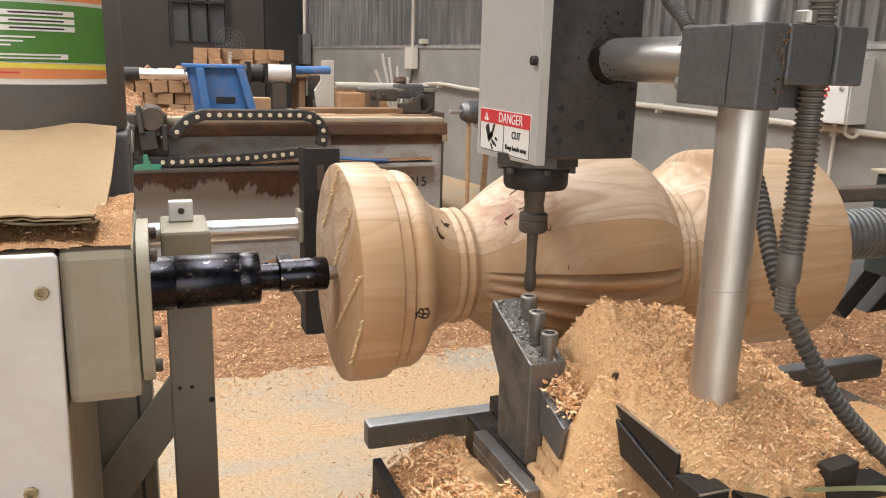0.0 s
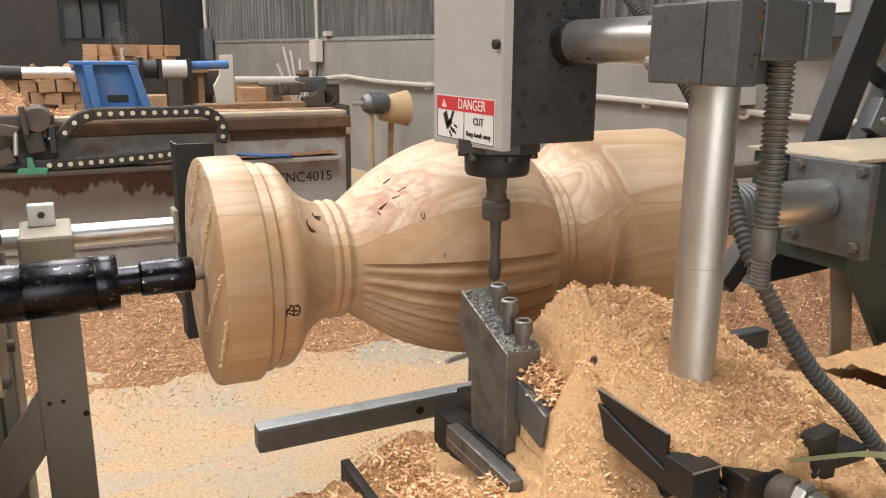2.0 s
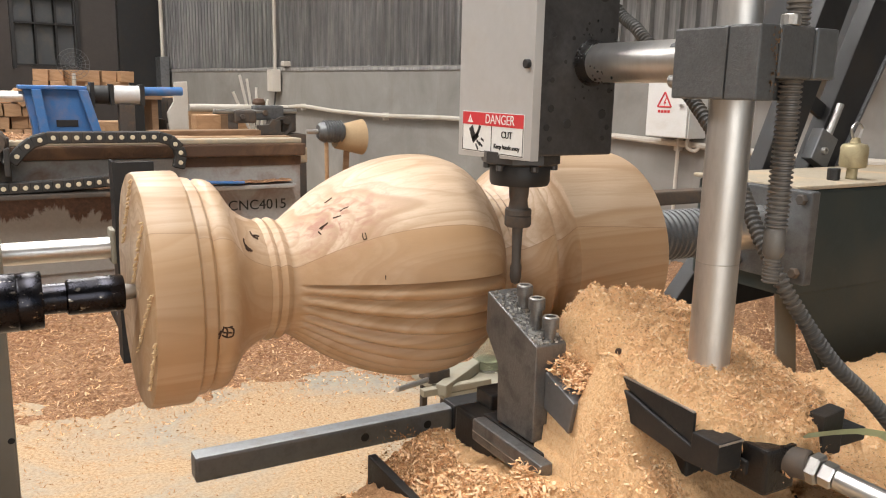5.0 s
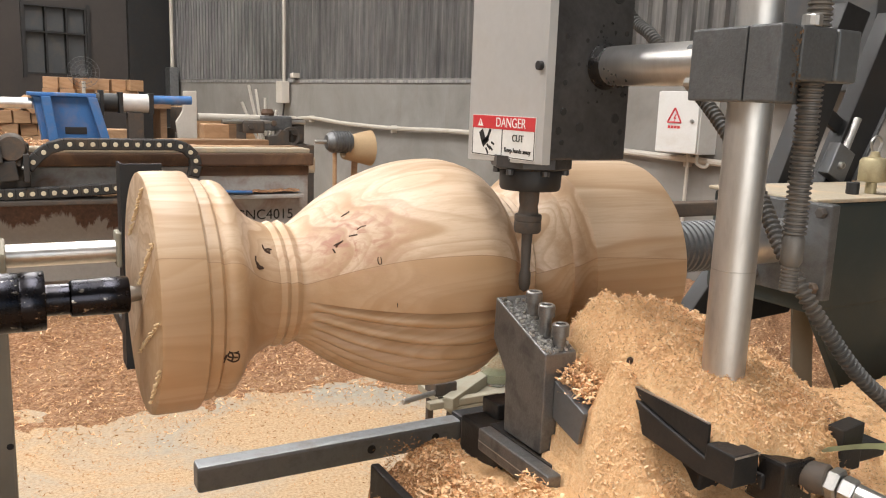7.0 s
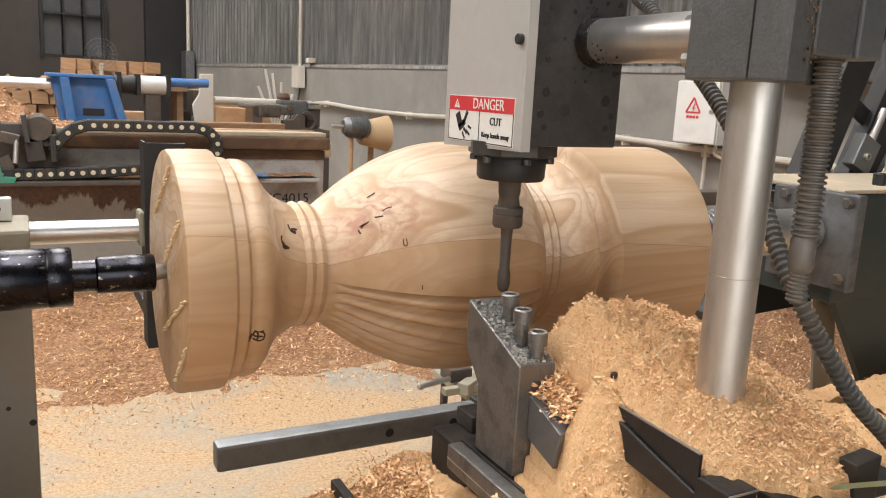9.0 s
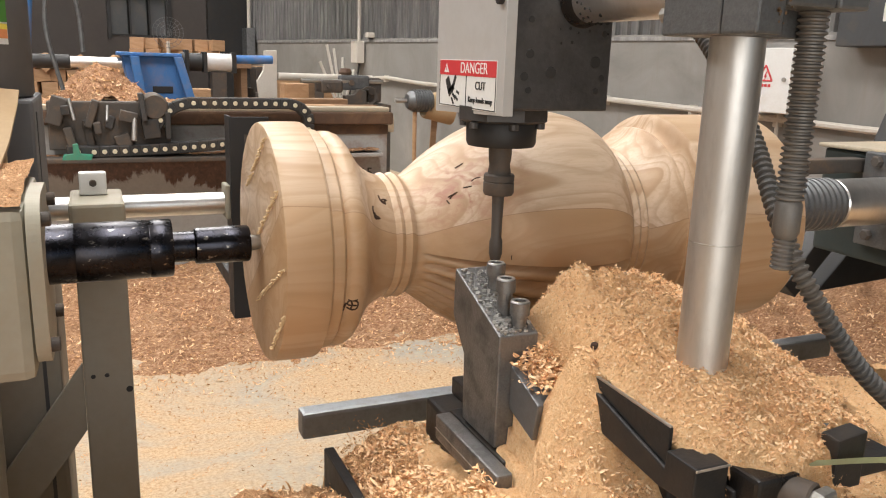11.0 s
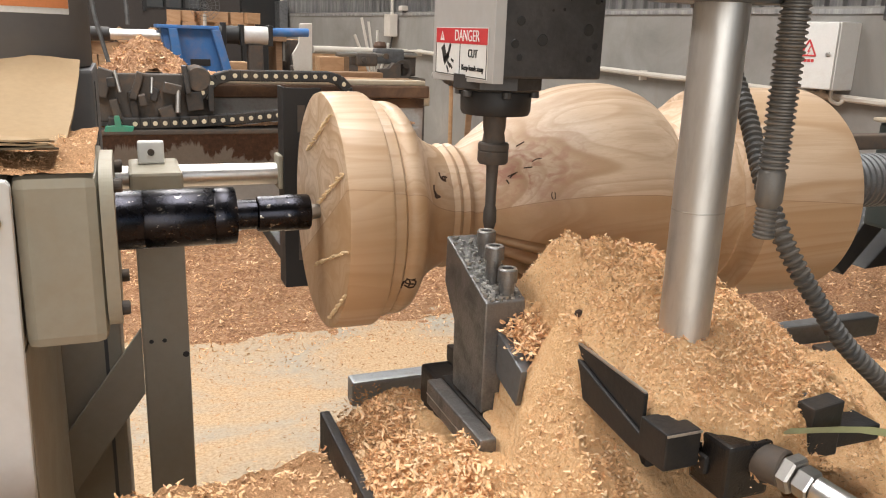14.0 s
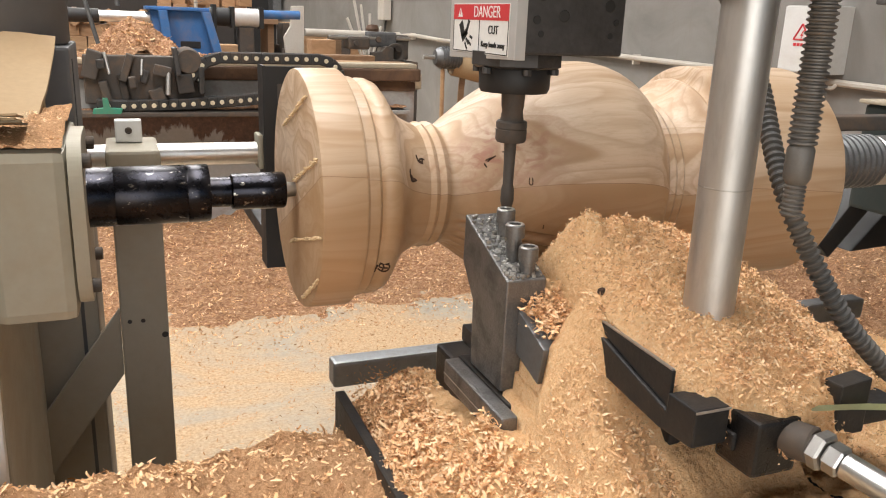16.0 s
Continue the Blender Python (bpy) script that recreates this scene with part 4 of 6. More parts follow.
def leg_and_rod():
    g = empty("support_leg", (0, 0, 0), "grey-beige box-section leg with a diagonal brace", "machine leg")
    part("post", box(-0.215, -0.136, 0.32, 0.40, 0.012, 0.985, 0.004), "greybeige", g)
    part("foot", box(-0.26, -0.09, 0.28, 0.44, 0.0, 0.012, 0.003), "greybeige", g)
    part("brace", prism([(-0.2155, 0.79), (-0.2155, 0.665), (-0.37, 0.45), (-0.52, 0.24), (-0.52, 0.365), (-0.367, 0.58)], 0.325, 0.335, "y", 0.002), "greybeige", g)
    part("cap", box(-0.219, -0.133, 0.31, 0.47, 0.985, 1.068, 0.006), "cream", g, "cream bearing block for the rod")
    part("stop_block", box(-0.202, -0.158, 0.395, 0.42, 1.069, 1.108, 0.003), "whitecab", g)
    bolt_head((-0.18, 0.395, 1.09), (0, -1, 0), 0.006, 0.003, "dirty", g)
    # Bolt holes are thin black discs; the colour holds their inner shade.
    for x, z in ((-0.200, 0.765), (-0.178, 0.765), (-0.143, 0.735)):
        part("hole", rod((x, 0.3195, z), (x, 0.322, z), 0.004 if x < -0.15 else 0.006, 10), "black", g)
    r = empty("guide_rod", (0, 0, 0), "polished chrome guide rod on bearing blocks", "guide rod")
    part("rod", rod((-0.26, 0.445, 1.038), (0.075, 0.445, 1.038), 0.0205, 28), "chrome", r, smooth=True)
    part("collar", box(0.046, 0.056, 0.42, 0.47, 1.01, 1.075, 0.004), "cream", r)
    part("end_block", box(-0.285, -0.255, 0.41, 0.48, 0.99, 1.075, 0.004), "dirty", r)
    a = empty("slotted_angle", (0, 0, 0), "black slotted steel angle plate standing on the rod", "steel angle")
    b = prism([(0.059, 0.815), (0.104, 0.815), (0.104, 0.835), (0.128, 0.86), (0.128, 1.202), (0.059, 1.202)], 0.412, 0.42, "y", 0.001)
    part("web", b, "black", a)
    part("flange", box(0.0555, 0.0605, 0.412, 0.47, 0.815, 1.203, 0.001), "black", a)
    for z in (0.87, 1.02, 1.12):
        part("slot", box(0.082, 0.096, 0.4105, 0.4118, z, z + 0.05, 0.0), "dirty", a)
    part("lower_arm", box(0.066, 0.10, 0.4205, 0.9, 0.84, 0.87, 0.003), "black", a)


def bed_bar():
    """The bed under the carriage and the grey bar along its far side."""
    bed = empty("lathe_bed", (0, 0, 0), "dark steel lathe bed buried in sawdust", "lathe bed")
    part("beam", box(-0.9, 2.3, -0.62, -0.16, 0.42, 0.70, 0.01), "greybeige", bed)
    for x in (-0.6, 0.75, 2.0):
        part("leg", box(x, x + 0.12, -0.58, -0.2, 0.0, 0.42, 0.006), "greybeige", bed)
    for y in (-0.56, -0.24):
        part("rail", box(-0.9, 2.3, y - 0.025, y + 0.025, 0.70, 0.73, 0.004), "dirty", bed)
    for x in (0.62, 1.3):
        part("outrigger", box(x, x + 0.06, -0.2, 0.262, 0.57, 0.612, 0.004), "dirty", bed)
    s = empty("steel_bar", (0, 0, 0), "grey square steel bar with bolt holes beside the bed", "steel bar")
    part("bar", box(0.151, 1.515, 0.262, 0.304, 0.612, 0.664, 0.007), "worn", s)
    part("clamp_block", box(0.70, 0.815, 0.252, 0.306, 0.606, 0.672, 0.006), "black", s, "black clamp block round the bar")
    # Each hole in the bar is a near-black disc, its inner shade painted.
    for x in (0.494, 0.64):
        part("hole", rod((x, 0.2612, 0.637), (x, 0.2635, 0.637), 0.0095, 16), "ink", s)
        part("hole_rim", lathe([(0.0095, 0), (0.0125, 0), (0.0125, 0.0012), (0.0095, 0.0012)], 20, "y", (x, 0.2610, 0.637)), "worn", s)


def cardboard_flap():
    """A torn scrap lying on the dust, its layers split."""
    f = empty("cardboard_scrap", (0, 0, 0), "torn scrap of corrugated cardboard lying on the dusty headstock", "cardboard")
    rnd = random.Random(61)
    for k, (dz, shrink, mat) in enumerate(((0.0, 0.0, "carddark"), (0.004, 0.006, "card"), (0.009, 0.004, "card"))):
        b = bmesh.new()
        n = 22
        grid = []
        for i in range(n + 1):
            u = i / n
            x = -0.60 + 0.303 * u - shrink * u
            jag = 0.010 * noise.noise(Vector((u * 9, k, 1))) + 0.004 * noise.noise(Vector((u * 31, k, 2)))
            y0, y1 = -0.052 - 0.012 * u ** 4 + jag + shrink, 0.110 - 0.10 * u ** 3
            grid.append([b.verts.new((x, y0 + (y1 - y0) * j / 5, 1.160 + dz + 0.006 * math.sin(u * 5) + 0.010 * (1 - j / 5) * u + 0.003 * rnd.random() * (j == 0))) for j in range(6)])
        for g, h in zip(grid, grid[1:]):
            for j in range(5):
                b.faces.new((g[j], h[j], h[j + 1], g[j + 1]))
        bmesh.ops.recalc_face_normals(b, faces=b.faces)
        bmesh.ops.solidify(b, geom=b.faces[:], thickness=0.0025)
        part("layer", b, mat, f, "dark frayed lower layer" if k == 0 else "")


headstock()
drum_motor()
cardboard_flap()
cardboard()
leg_and_rod()
bed_bar()

# ---- the carriage with its spindle ----
def carriage():
    c = empty("cutting_carriage", (0, 0, 0), "steel cross-slide carriage with upright column and router spindle", "machine carriage")
    # slides and trays
    part("saddle", box(0.332, 1.12, -0.60, -0.18, 0.734, 0.775, 0.006), "trayiron", c)
    part("left_plate", box(0.326, 0.340, -0.42, -0.115, 0.735, 0.803, 0.003), "trayiron", c)
    part("cross_slide", box(0.462, 0.72, -0.52, -0.14, 0.776, 0.868, 0.006), "trayiron", c)
    part("post_base", box(0.436, 0.4565, -0.400, -0.235, 0.856, 0.888, 0.003), "postiron", c, "dark steel base bar")
    part("base_edge", box(0.4352, 0.4359, -0.398, -0.237, 0.8700, 0.8712), "rubbed", c, "thin bright line along the base bar")
    part("post_base_rim", box(0.4570, 0.52, -0.375, -0.23, 0.868, 0.889, 0.003), "trayiron", c)
    part("key_block", box(0.50, 0.55, -0.185, -0.14, 0.868, 0.892, 0.003), "castiron", c)
    part("tray", prism([(-0.427, 1.011), (-0.566, 1.007), (-0.566, 0.972), (-0.50, 0.988), (-0.436, 1.006)], 0.5155, 0.5195, "x", 0.0008), "trayiron", c, "dark steel chip tray lip")
    part("tray_rim", prism([(-0.430, 1.0108), (-0.565, 1.0072), (-0.565, 1.0085), (-0.430, 1.0124)], 0.5158, 0.5190, "x"), "rubbed", c, "rubbed bright rim")
    part("tray_floor", box(0.552, 0.76, -0.61, -0.24, 0.945, 0.962, 0.003), "trayiron", c)
    part("tray_wedge", prism([(-0.440, 1.002), (-0.50, 0.9865), (-0.567, 0.971), (-0.568, 0.988), (-0.606, 0.988), (-0.606, 0.953), (-0.56, 0.950), (-0.45, 0.962)], 0.512, 0.5485, "x", 0.002), "trayiron", c, "dark steel corner block")
    part("wedge_rim", box(0.512, 0.5485, -0.6072, -0.6062, 0.9855, 0.9875), "rubbed", c)
    part("riser", box(0.56, 0.70, -0.52, -0.28, 0.868, 0.945, 0.004), "trayiron", c)
    part("end_bracket", prism([(0.645, 0.955), (0.680, 0.955), (0.680, 1.008), (0.645, 1.004)], -0.632, -0.612, "y", 0.002), "trayiron", c)
    part("bracket_rib", box(0.673, 0.6795, -0.611, -0.56, 0.945, 0.998, 0.002), "plate", c)
    part("valve_block", box(0.5565, 0.605, -0.632, -0.585, 0.930, 0.982, 0.004), "grease", c, "oily black valve block")
    f = part("hydraulic_fitting", rod((0.594, -0.6225, 0.962), (0.603, -0.650, 0.964), 0.0165, 20), "dirty", c, "greasy hydraulic fitting", smooth=True)
    part("nut", rod((0.603, -0.650, 0.964), (0.605, -0.662, 0.963), 0.0175, 6), "steel", f)
    part("nut", rod((0.605, -0.6625, 0.963), (0.608, -0.676, 0.961), 0.0140, 6), "chrome", f)
    part("ferrule", rod((0.608, -0.676, 0.961), (0.628, -0.745, 0.950), 0.0115, 24), "chrome", f, "bright ribbed steel ferrule", smooth=True)
    part("hose_end", tube_path([(0.628, -0.745, 0.950), (0.645, -0.79, 0.935), (0.69, -0.83, 0.88), (0.76, -0.84, 0.74)], 0.010, 12), "black", f, smooth=True)
    b = bmesh.new()
    pts = [Vector((0.615, -0.625, 0.982)), Vector((0.655, -0.64, 0.985)), Vector((0.70, -0.635, 0.975)), Vector((0.76, -0.625, 0.955)), Vector((0.86, -0.64, 0.90))]
    for a, d in zip(pts, pts[1:]):
        q = [b.verts.new(p + o) for p, o in ((a, Vector((0, 0, 0))), (d, Vector((0, 0, 0))), (d, Vector((0.006, -0.006, 0.008))), (a, Vector((0.006, -0.006, 0.008))))]
        b.faces.new(q)
    bmesh.ops.solidify(b, geom=b.faces[:], thickness=0.0015)
    part("strap", b, "strap", c, "frayed pale green strap")
    # tool post: slanting top, stepped far side, three clamping screws
    post = part("tool_post", prism([(-0.350, 0.893), (-0.350, 1.025), (-0.230, 1.072), (-0.228, 1.014), (-0.262, 0.974), (-0.265, 0.893)], 0.458, 0.507, "x", 0.0022), "postiron", c, "worn dark steel tool post with three screws")
    for x, y, z in ((0.490, -0.272, 1.048), (0.483, -0.311, 1.040), (0.489, -0.335, 1.020)):
        s = part("clamp_screw", rod((x, y, z - 0.004), (x, y - 0.002, z + 0.031), 0.0085, 16), "postiron", post)
        part("screw_head", lathe([(0, 0.006), (0.0064, 0.006), (0.0066, 0.0150), (0.0104, 0.0150), (0.0112, 0.0140), (0.0112, 0.0), (0, 0.0)], 20, "z", (x, y - 0.002, z + 0.024)), "postiron", s, smooth=True)
        part("screw_rim", lathe([(0.0068, 0.0), (0.0070, 0.0008), (0.0098, 0.0008), (0.0103, 0.0)], 20, "z", (x, y - 0.002, z + 0.0391)), "rubbed", s, "rubbed bright rim", smooth=True)
        # Near-black disc: the shade inside the hex socket is put into its colour.
        part("socket_shade_disc", lathe([(0, 0.0), (0.0062, 0.0), (0.0062, 0.0012), (0, 0.0012)], 6, "z", (x, y - 0.002, z + 0.0372)), "grease", s)
    part("tool_shank", prism([(-0.3505, 0.990), (-0.412, 0.968), (-0.404, 0.925), (-0.3505, 0.940)], 0.474, 0.512, "x", 0.0015), "plate", post, "grey steel tool shank with a bright tip")
    part("bright_edge", box(0.486, 0.506, -0.4155, -0.4110, 0.945, 0.9675, 0.001), "whitecab", post)
    sw = bmesh.new()
    rnd = random.Random(77)
    for _ in range(260):
        u = rnd.random() ** 0.8
        yy = -0.236 - 0.112 * u
        zz = 1.0695 + (yy + 0.236) * 0.392
        xx = rnd.uniform(0.461, 0.504)
        q = rnd.uniform(0.0007, 0.0022)
        box(xx - q, xx + q, yy - q, yy + q, zz, zz + q * 1.4, 0, sw, Matrix.Rotation(rnd.uniform(0, 3), 4, "Z"))
    part("swarf", sw, "steel", post, "grey greasy swarf flecks")
    part("insert", box(0.470, 0.502, -0.229, -0.214, 1.050, 1.062, 0.001, rot=Matrix.Rotation(radians(20), 4, "X")), "plate", post)
    # column, clamp and lead screw
    part("column", rod((0.604, -0.50, 0.96), (0.604, -0.50, 1.72), 0.0245, 48), "column", c, "bright steel column, scuffed", smooth=True)
    part("column_seam", lathe([(0.0245, 0), (0.0247, 0.0004), (0.0247, 0.0010), (0.0245, 0.0014)], 48, "z", (0.604, -0.50, 1.155)), "steel", c, smooth=True)
    cl = part("clamp", box(0.553, 0.582, -0.573, -0.5325, 1.343, 1.420, 0.0025), "clamp", c, "grey steel split clamp round the column")
    part("clamp_jaw", box(0.556, 0.651, -0.5285, -0.4525, 1.343, 1.420, 0.0025), "clamp", cl)
    part("nut_block", box(0.5825, 0.636, -0.574, -0.5325, 1.366, 1.420, 0.003), "clamp", cl, "grey nut block on the lead screw")
    part("nut_cheek", box(0.6365, 0.672, -0.576, -0.515, 1.366, 1.4195, 0.003), "plate", cl, "paler cheek plate beside the nut block")
    rnd = random.Random(91)
    for k in range(34):
        z0, x0 = rnd.uniform(1.346, 1.417), 0.577 + rnd.gauss(0, 0.004)
        part("rust_mark", lathe([(0, 0), (rnd.uniform(0.0006, 0.0020), 0.0), (0.0004, 0.0010), (0, 0.0011)], 7, "y", (x0, -0.5752 if x0 > 0.5825 else -0.5742, z0)), "rustmark", cl)
    for x, z in ((0.572, 1.398), (0.572, 1.363)):
        part("clamp_screw", rod((x, -0.4525, z), (x, -0.436, z), 0.0085, 14), "clamp" if z > 1.38 else "steel", cl)
    part("top_screw", rod((0.606, -0.565, 1.420), (0.606, -0.565, 1.432), 0.010, 14), "steel", cl)
    b = bmesh.new()
    prof, z = [(0.0, 1.135), (0.0085, 1.135)], 1.135
    while z < 1.162:
        prof += [(0.0085, z), (0.0100, z + 0.0012), (0.0100, z + 0.0022), (0.0085, z + 0.0034)]
        z += 0.0042
    prof += [(0.0100, 1.166), (0.0122, 1.170), (0.0122, 1.196), (0.0100, 1.20)]
    z = 1.20
    while z < 1.66:
        prof += [(0.0104, z), (0.0131, z + 0.0014), (0.0131, z + 0.0030), (0.0104, z + 0.0044)]
        z += 0.0056
    prof += [(0.0100, 1.665), (0, 1.665)]
    part("lead_screw", lathe(prof, 24, "z", (0.650, -0.5390, 0)), "screw", c, "dusty grey coarse-threaded lead screw", smooth=True)
    # cross bar and spindle housing
    part("cross_bar", rod((0.585, -0.4525, 1.386), (0.585, -0.262, 1.386), 0.0255, 40), "chrome", c, "chromed cross bar", smooth=True)
    part("bar_boss", lathe([(0.0255, 0), (0.0262, 0.001), (0.0275, 0.006), (0.0295, 0.012), (0.031, 0.015)], 36, "y", (0.585, -0.289, 1.386)), "grease", c, "greasy black weld collar", smooth=True)
    rnd = random.Random(19)
    for k in range(46):
        a, d = rnd.uniform(0, 6.28), abs(rnd.gauss(0, 0.010))
        if k < 26:
            at = (0.585 + (0.031 + d) * math.cos(a), -0.2742, 1.386 + (0.031 + d * 1.6) * math.sin(a))
            if at[0] > 0.624:
                continue
            part("grease_spot", lathe([(0, 0), (rnd.uniform(0.0010, 0.0030), 0.0), (0.0008, 0.0012), (0, 0.0013)], 8, "y", at), "grease", c)
        else:
            a = rnd.uniform(3.2, 5.2)
            y0 = -0.292 - abs(rnd.gauss(0, 0.016))
            part("grease_spot", lathe([(0, 0), (rnd.uniform(0.0008, 0.0024), 0.0004), (0, 0.0009)], 7, "y", (0.585 + 0.0262 * math.cos(a), y0, 1.386 + 0.0262 * math.sin(a))), "grease", c)
    hs = part("spindle_housing", box(0.499, 0.628, -0.273, -0.088, 1.262, 1.80, 0.003), "castiron", c, "dark steel spindle housing with tapped holes")
    cover = part("housing_cover", prism([(-0.088, 1.250), (-0.273, 1.256), (-0.275, 1.258), (-0.275, 1.80), (-0.088, 1.80)], 0.4865, 0.4985, "x", 0.0012), "alu", hs, "satin silver cover plate")
    part("cover_edge", box(0.4860, 0.4992, -0.2785, -0.2752, 1.256, 1.80, 0.0006), "alu", hs)
    part("cover_screw", rod((0.480, -0.266, 1.382), (0.487, -0.266, 1.382), 0.006, 14), "castiron", hs)
    part("side_knob", box(0.50, 0.53, -0.0875, -0.062, 1.375, 1.43, 0.006), "black", hs)
    # Tapped holes are raised near-black discs; their depth is only dark colour.
    for x, z, r in ((0.514, 1.30, 0.004), (0.520, 1.325, 0.0042), (0.548, 1.305, 0.0055), (0.607, 1.318, 0.0055), (0.617, 1.30, 0.0032), (0.617, 1.35, 0.003), (0.520, 1.362, 0.003), (0.520, 1.42, 0.003), (0.617, 1.43, 0.003),
                    (0.600, 1.475, 0.007), (0.530, 1.475, 0.004), (0.53, 1.53, 0.004), (0.61, 1.535, 0.004), (0.520, 1.285, 0.003), (0.61, 1.285, 0.003)):
        part("tapped_hole", rod((x, -0.2740, z), (x, -0.2725, z), r * 1.25, 14), "ink", hs)
    # danger sign on the silver cover: u runs from the far edge to the near edge
    sign = part("danger_sign", box(0.4856, 0.4862, -0.2625, -0.1005, 1.2585, 1.3165, 0.0), "white", hs, "white and red DANGER sign")

    def bar_on(name, u0, u1, v0, v1, mat, lift=0.0006):
        part(name, box(0.4862 - lift - 0.0005, 0.4862 - lift + 0.0001, -0.1005 - u1, -0.1005 - u0, v0, v1), mat, sign)

    for u0, u1, v0, v1 in ((0.0015, 0.1605, 1.2595, 1.2605), (0.0015, 0.0025, 1.2595, 1.2975), (0.1595, 0.1605, 1.2595, 1.2975), (0.081, 0.0822, 1.2605, 1.2975)):
        bar_on("sign_rule", u0, u1, v0, v1, "ink")
    bar_on("sign_header", 0.0015, 0.1605, 1.2975, 1.3155, "red")
    face = lambda u, v: Matrix.Translation((0.4853, -0.1005 - u, v)) @ Matrix(((0, 0, -1, 0), (-1, 0, 0, 0), (0, 1, 0, 0), (0, 0, 0, 1)))
    text_part("sign_word", "DANGER", 0.0185, "white", sign, face(0.102, 1.3063))
    text_part("sign_word", "CUT", 0.0135, "ink", sign, face(0.121, 1.2865))
    text_part("sign_word", "Keep hands away", 0.0092, "ink", sign, face(0.121, 1.2700))
    tri = prism([(-0.1235, 1.3115), (-0.1165 - 0.015, 1.3005), (-0.1165, 1.3005)], 0.4849, 0.4856, "x")
    part("warning_triangle", tri, "white", sign)
    part("triangle_mark", box(0.4845, 0.4848, -0.1246, -0.1234, 1.303, 1.308), "red", sign)
    # cut-hand pictogram as plain slanting shapes
    for u, v, l, w, a in ((0.030, 1.285, 0.020, 0.011, -60), (0.038, 1.279, 0.018, 0.008, 35), (0.046, 1.288, 0.020, 0.005, 60), (0.047, 1.272, 0.011, 0.0035, -35), (0.054, 1.270, 0.010, 0.003, -30), (0.043, 1.266, 0.010, 0.003, -50), (0.058, 1.277, 0.008, 0.003, -20)):
        q = box(-0.0003, 0.0003, -l / 2, l / 2, -w / 2, w / 2, 0)
        bmesh.ops.transform(q, matrix=Matrix.Translation((0.4853, -0.1005 - u, v)) @ Matrix.Rotation(radians(-a), 4, "X"), verts=q.verts)
        part("pictogram_stroke", q, "ink", sign)
    # spindle nose, collet and cutter
    sx, sy = 0.536, -0.183
    flange = lathe([(0, 1.262), (0.058, 1.262), (0.058, 1.246), (0.052, 1.243), (0, 1.243)], 8, "z", (sx, sy, 0))
    part("nose_flange", flange, "castiron", hs)
    for k in range(6):
        a = radians(60 * k + 20)
        part("flange_screw", rod((sx + 0.049 * math.cos(a), sy + 0.049 * math.sin(a), 1.236), (sx + 0.049 * math.cos(a), sy + 0.049 * math.sin(a), 1.2435), 0.0055, 10), "castiron", hs)
    part("nose", lathe([(0, 1.243), (0.043, 1.243), (0.0445, 1.240), (0.0438, 1.218), (0.0415, 1.2135), (0.018, 1.212), (0, 1.212)], 40, "z", (sx, sy, 0)), "black", hs, "black spindle nose", smooth=True)
    part("arbor", lathe([(0, 1.213), (0.0150, 1.213), (0.0142, 1.196), (0.0130, 1.190), (0.0140, 1.184), (0.0150, 1.176), (0, 1.176)], 28, "z", (sx, sy, 0)), "dirty", hs, smooth=True)
    part("collet_nut", lathe([(0, 1.178), (0.018, 1.178), (0.0196, 1.176), (0.0196, 1.169), (0.0185, 1.168), (0.0196, 1.167), (0.0196, 1.154), (0.0175, 1.151), (0, 1.151)], 30, "z", (sx, sy, 0)), "dirty", hs, "worn brown collet nut", smooth=True)
    part("cutter", lathe([(0, 1.151), (0.0080, 1.151), (0.0072, 1.125), (0.0068, 1.096), (0.0085, 1.090), (0.0088, 1.075), (0.0065, 1.066), (0, 1.062)], 20, "z", (sx, sy, 0)), "dirty", hs, "straight steel router bit", smooth=True)
    # corrugated hose from the spindle's top, behind the column and down to the floor
    part("hose_top", tube_path([(0.60, -0.02, 1.72), (0.73, -0.01, 1.62), (0.80, -0.06, 1.49), (0.795, -0.12, 1.452), (0.789, -0.146, 1.434)], 0.0086, 12, ribs=0.0017, pitch=0.0078), "hose", c, smooth=True)
    hose = part("corrugated_hose", tube_path([tuple(u - v for u, v in zip(q, HOSE_TOP)) for q in [(0.795, -0.12, 1.452), (0.755, -0.30, 1.330), (0.735, -0.39, 1.245), (0.708, -0.46, 1.172), (0.702, -0.502, 1.122), (0.727, -0.524, 1.068), (0.762, -0.542, 1.015), (0.815, -0.562, 0.96), (0.90, -0.59, 0.86), (1.0, -0.62, 0.78)]], 0.0088, 12, ribs=0.0017, pitch=0.0078), "hose", c, "dusty grey corrugated hose", smooth=True)
    hose.location = HOSE_TOP
    part("upper_hose", tube_path([(0.53, -0.06, 1.80), (0.64, -0.05, 1.70), (0.74, 0.0, 1.56), (0.76, -0.02, 1.5)], 0.012, 8), "black", c, smooth=True)
    return c, hose


HOSE_TOP = (0.795, -0.12, 1.452)
carriage_ob, hose_ob = carriage()


# ---- sawdust ----
def field(name, x0, x1, y0, y1, n, m, height, mat, keep=None):
    b = bmesh.new()
    grid = [[None] * (m + 1) for _ in range(n + 1)]
    for i in range(n + 1):
        for j in range(m + 1):
            x, y = x0 + (x1 - x0) * i / n, y0 + (y1 - y0) * j / m
            if keep is None or keep(x, y):
                grid[i][j] = b.verts.new((x, y, height(x, y)))
    for i in range(n):
        for j in range(m):
            q = (grid[i][j], grid[i + 1][j], grid[i + 1][j + 1], grid[i][j + 1])
            if all(q):
                b.faces.new(q)
    ob = part(name, b, mat, smooth=False)
    ob.data.polygons.foreach_set("use_smooth", [True] * len(ob.data.polygons))
    return ob


